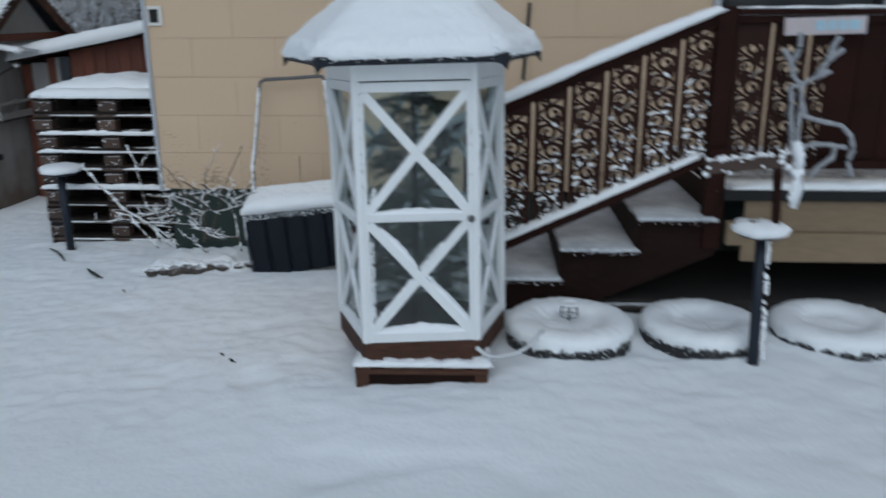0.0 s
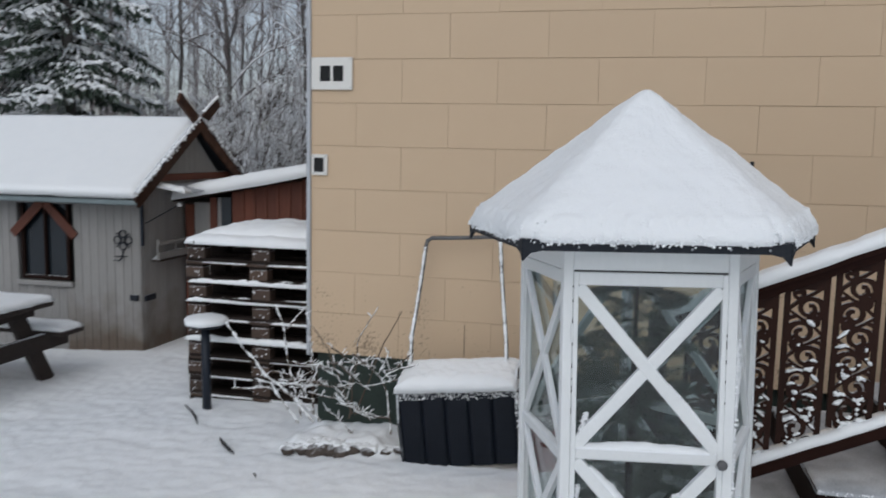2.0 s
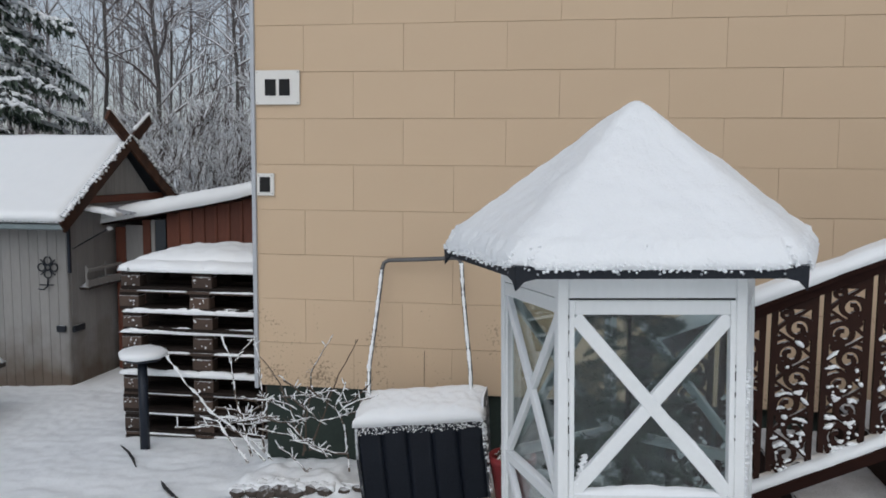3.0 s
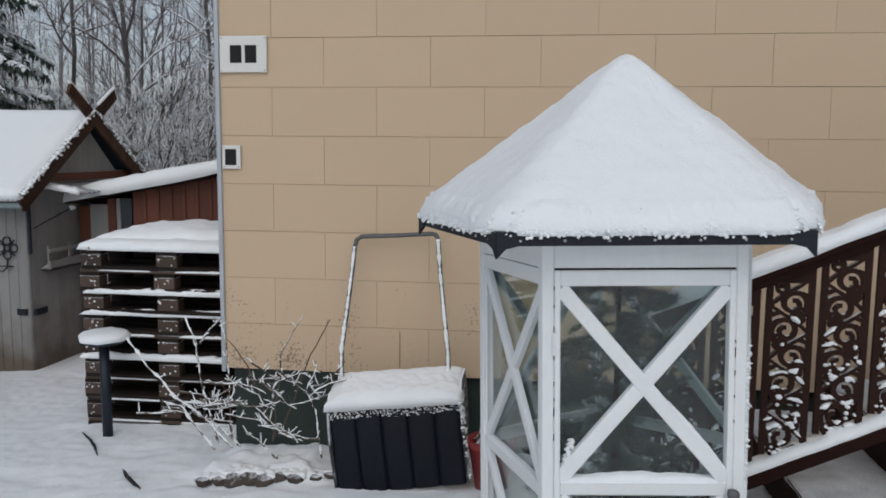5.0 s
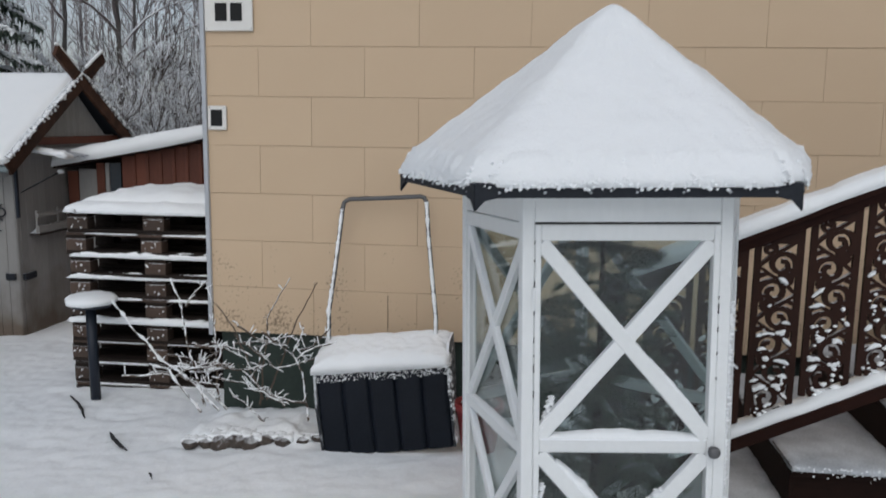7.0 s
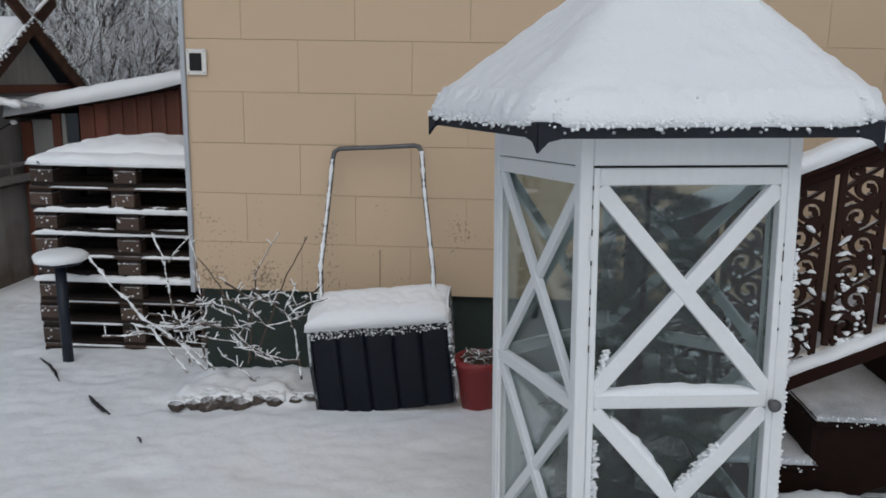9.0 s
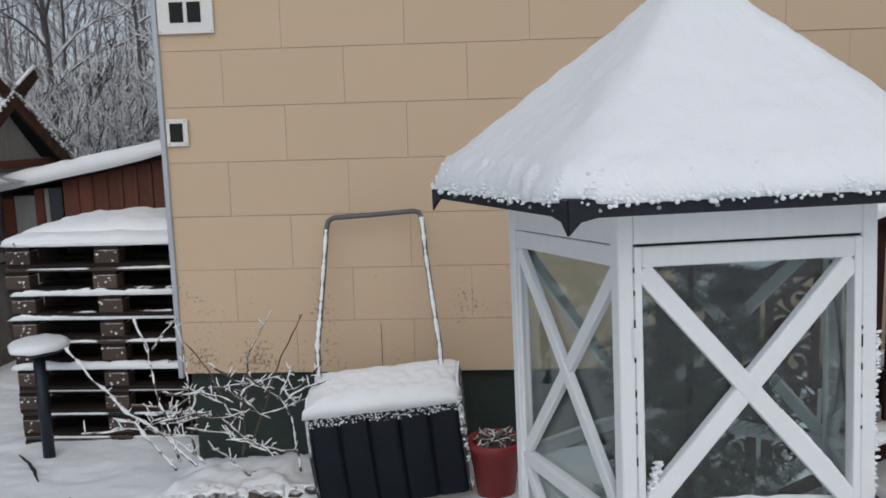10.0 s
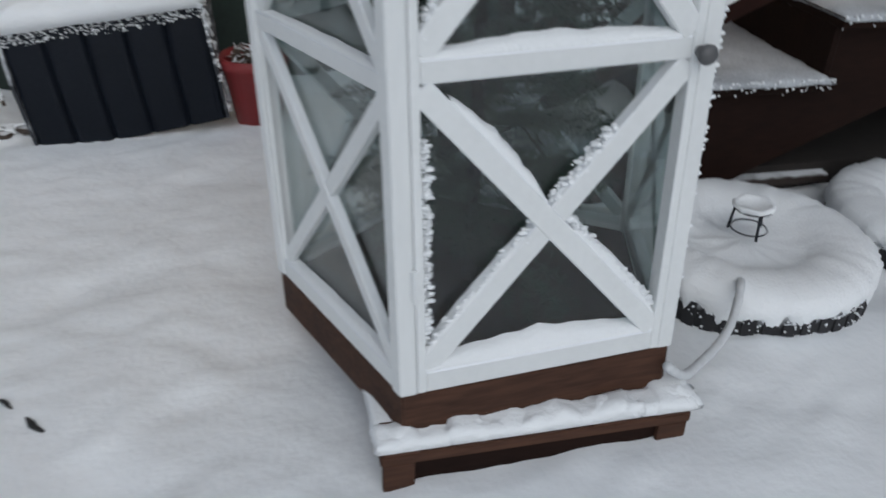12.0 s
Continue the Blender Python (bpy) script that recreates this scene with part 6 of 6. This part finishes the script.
def spruce(seed, height, spread):
    rnd = random.Random(seed)
    trunk, needles, snow = Soup(), Soup(), Soup()
    trunk.tube([Vector((0, 0, -0.3)), Vector((0.03, 0, height * 0.5)), Vector((0, 0, height))], [0.016 * height, 0.010 * height, 0.01], 8)
    z = height * 0.08
    down = Vector((0, 0, -1))
    while z < height * 0.985:
        u = z / height
        L = spread * (1 - u) ** 0.8 + 0.15
        for b in range(rnd.randint(3, 5)):
            a = rnd.uniform(0, 2 * math.pi)
            ln = L * rnd.uniform(0.55, 1.15)
            d = Vector((math.cos(a), math.sin(a), 0))
            side = Vector((-d.y, d.x, 0))
            k = 9
            rise, sag = rnd.uniform(-0.05, 0.15), rnd.uniform(0.35, 0.7)
            z0 = z + rnd.uniform(-0.12, 0.12)
            pts = [Vector((0, 0, z0)) + d * ln * i / k + side * 0.08 * ln * noise.noise(Vector((i * 0.5, a, seed))) + Vector((0, 0, rise * ln * i / k - sag * ln * (i / k) ** 2 + 0.22 * ln * (i / k) ** 4)) for i in range(k + 1)]
            trunk.tube(pts[::3], [0.018, 0.014, 0.010, 0.005], 4)
            m = int(ln / 0.055)
            for i in range(2, m + 1):
                t = i / m * k
                j = min(int(t), k - 1)
                p = pts[j].lerp(pts[j + 1], t - j)
                for sgn in (-1, 1):
                    w = (0.30 * ln * (1 - (i / m) ** 1.6) + 0.09) * rnd.uniform(0.35, 1.15)
                    e = p + side * sgn * w + d * w * rnd.uniform(0.2, 0.8) + down * rnd.uniform(0.15, 0.75) * w
                    q = p.lerp(e, 0.5) + Vector((0, 0, 0.08 * w))
                    h = rnd.uniform(0.018, 0.034)
                    o = d * h
                    needles.poly(p - o, q - o, e, q + o, p + o)
                    for c in range(3):
                        # twigs that hang from the side branch
                        f = rnd.uniform(0.15, 1.0)
                        s0 = p.lerp(q, f * 2) if f < 0.5 else q.lerp(e, f * 2 - 1)
                        s1 = s0 + down * rnd.uniform(0.06, 0.17) + d * rnd.uniform(-0.05, 0.07) + side * rnd.uniform(-0.04, 0.04)
                        oo = (d * rnd.uniform(0.3, 1) + side * rnd.uniform(-1, 1)).normalized() * rnd.uniform(0.014, 0.026)
                        needles.poly(s0 - oo, s0 + oo, s1)
                    n = rnd.choice((0, 1, 1, 2))
                    for c in range(n):
                        f = rnd.uniform(0.1, 0.95)
                        s0 = (p.lerp(q, f * 2) if f < 0.5 else q.lerp(e, f * 2 - 1)) + Vector((0, 0, 0.012))
                        dv = (e - p).normalized() * rnd.uniform(0.025, 0.075)
                        r = rnd.uniform(0.014, 0.036)
                        snow.tube([s0 - dv, s0 + Vector((0, 0, r * 0.3)), s0 + dv + down * 0.01], [r * 0.35, r, r * 0.4], 5)
                if rnd.random() < 0.55:
                    r = rnd.uniform(0.02, 0.05)
                    dv = d * rnd.uniform(0.04, 0.09)
                    snow.tube([p - dv + Vector((0, 0, 0.01)), p + Vector((0, 0, 0.02)), p + dv], [r * 0.4, r, r * 0.4], 5)
        z += rnd.uniform(0.11, 0.19) * (1.0 if u < 0.7 else 0.7)
    return trunk.mesh("trunk", BARK, True), needles.mesh("needles", NEEDLE), snow.mesh("snow", SNOW, True)


def plant_tree(name, label, category, meshes, at, turn, scale=1.0, group=""):
    ob = thing(name, label, category, at, turn, group)
    ob.scale = (scale, scale, scale)
    for me in meshes:
        p = new(me.name.split(".")[0], me)
        p.parent = ob
    return ob


def far_z(x, y):
    return gz(x, y) - 0.1


spruces = [spruce(1, 9.0, 2.0), spruce(2, 7.5, 1.9)]
first = plant_tree("spruce_tree", "tall dark green spruce with drooping branches full of snow", "tree", spruces[0], (-8.75, 12.4, far_z(-8.75, 12.4)), 20, group="snowy spruces")
for i, (x, y, t, s) in enumerate(((-9.7, 9.0, 100, 0.95), (-12.2, 14.6, 200, 1.2), (-15.5, 13.0, 300, 1.1), (-17.5, 20, 10, 1.3))):
    plant_tree("spruce_tree", "tall dark green spruce with drooping branches full of snow", "tree", spruces[(i + 1) % 2], (x, y, far_z(x, y)), t, s, "snowy spruces")
bares = [bare_tree(3, 11.0, 3.0, 1.0, 0.2), bare_tree(4, 12.5, 2.6, 1.0, 0.25, 0.35), bare_tree(5, 9.0, 2.6, 1.0, 0.12), bare_tree(6, 13.0, 2.4, 0.9, 0.3, 0.25)]
bushes = [bare_tree(7, 3.0, 1.6, 1.1, 0.04, 0.1, 2.6), bare_tree(8, 2.5, 1.5, 1.1, 0.03, 0.1, 2.6)]
for me in (bushes[0][1], bushes[1][1]):
    me.materials.clear()
    me.materials.append(TWIG)
rnd = random.Random(77)
LABEL = "tall bare deciduous tree with thin frosted twigs"
# named near ones first, then a loose wood behind the yard
near = [(-7.2, 15.0, 1), (-5.2, 16.5, 0), (-9.4, 16.6, 3), (-3.6, 18.0, 2), (-6.4, 19.5, 3), (-11.6, 13.6, 2), (-8.2, 21, 1), (-4.6, 22, 0)]
for i, (x, y, k) in enumerate(near):
    plant_tree("bare_tree", LABEL, "tree", bares[k], (x, y, far_z(x, y)), rnd.uniform(0, 360), rnd.uniform(0.85, 1.1), "bare trees behind the yard")
for i in range(20):
    a = radians(rnd.uniform(8, 72))
    d = rnd.uniform(21, 46)
    x, y = -d * math.sin(a), d * math.cos(a) + 1
    plant_tree("bare_tree", LABEL, "tree", bares[i % 4], (x, y, far_z(x, y)), rnd.uniform(0, 360), rnd.uniform(0.85, 1.3), "bare trees behind the yard")
for i, (x, y, s) in enumerate(((-5.7, 13.0, 1.0), (-4.7, 12.6, 0.9), (-6.8, 13.4, 0.95), (-3.9, 13.6, 1.1), (-5.0, 15.0, 1.2), (-6.3, 15.6, 1.15), (-8.0, 14.2, 1.0))):
    plant_tree("snowy_bush", "large bare bush with white snow on its twigs", "bush", bushes[i % 2], (x, y, far_z(x, y)), i * 70, s, "snowy bushes behind the lean-to")
# the wood closes the yard behind the camera too
for i in range(22):
    a = radians(rnd.uniform(95, 300))
    d = rnd.uniform(15, 27)
    x, y = -d * math.sin(a), d * math.cos(a) + 2
    m = spruces[i % 2] if i % 3 == 0 else bares[i % 4]
    plant_tree("spruce_tree" if i % 3 == 0 else "bare_tree", "tall tree standing at the far side of the yard", "tree", m, (x, y, far_z(x, y)), rnd.uniform(0, 360), rnd.uniform(0.8, 1.1), "trees round the yard")


def far_wood():
    """The dense far edge of the wood: thin stems and brush, past counting."""
    rnd = random.Random(9)
    so = Soup()
    for i in range(600):
        ahead = i >= 420
        a = radians(rnd.uniform(12, 70) if ahead else rnd.uniform(0, 360))
        d = rnd.uniform(24, 60) if ahead else rnd.uniform(34, 62)
        x, y = -d * math.sin(a), d * math.cos(a)
        h = rnd.uniform(5, 13)
        p = Vector((x, y, -0.6))
        q = p + Vector((rnd.uniform(-0.6, 0.6), rnd.uniform(-0.6, 0.6), h))
        so.tube([p, p.lerp(q, 0.5), q], [0.05, 0.035, 0.012], 3)
        for j in range(36 if ahead else 22):
            c = p.lerp(q, rnd.uniform(0.1, 1.0))
            e = Vector((rnd.uniform(-1, 1), rnd.uniform(-1, 1), rnd.uniform(0.3, 1.3))) * rnd.uniform(0.6, 1.6)
            so.tube([c, c + e * 0.5 + Vector((0, 0, 0.1)), c + e], [0.015, 0.012, 0.004], 3)
    ob = new("far_wood", so.mesh("far_wood", FARTWIG))
    tagged(ob, "distant leafless wood closing the horizon", "wood", kind="stuff")


far_wood()

# ---- siding tiles ----
def tile_mesh(w, low):
    bm = bmesh.new()
    box(bm, 0, w - 0.0012, 0, 0.009, 0, ROW - 0.0015, 0.001)
    me = bpy.data.meshes.new("siding_tile")
    bmesh.ops.recalc_face_normals(bm, faces=bm.faces)
    bm.to_mesh(me)
    bm.free()
    me.materials.append(SIDING_LOW if low else SIDING)
    return me


tiles = {}
rnd = random.Random(13)
for r in range(15):
    z = ROW_BASE + r * ROW
    x = CORNER_X + 0.016
    cuts = [x]
    k = -1.38 - 0.6 if r % 2 == 0 else -1.68
    while k < 6.0:
        if k > x + 0.02:
            cuts.append(k)
        k += 0.6
    for a, b in zip(cuts, cuts[1:]):
        spans = [(a, b)]
        if z + ROW > WIN_Z0 + 0.01 and z < 2.59:
            spans = [(p, q) for p, q in ((a, min(b, WIN_X0 - 0.002)), (max(a, WIN_X1 + 0.002), b)) if q - p > 0.03]
        for p, q in spans:
            key = (round(q - p, 3), r < 2)
            if key not in tiles:
                tiles[key] = tile_mesh(*key)
            ob = new("siding_tile", tiles[key])
            ob.parent = house
            ob.location = (p, WALL_Y + rnd.uniform(-0.0006, 0.0006), z + rnd.uniform(-0.0006, 0.0006))
            ob.rotation_euler = (radians(-0.45), 0, 0)
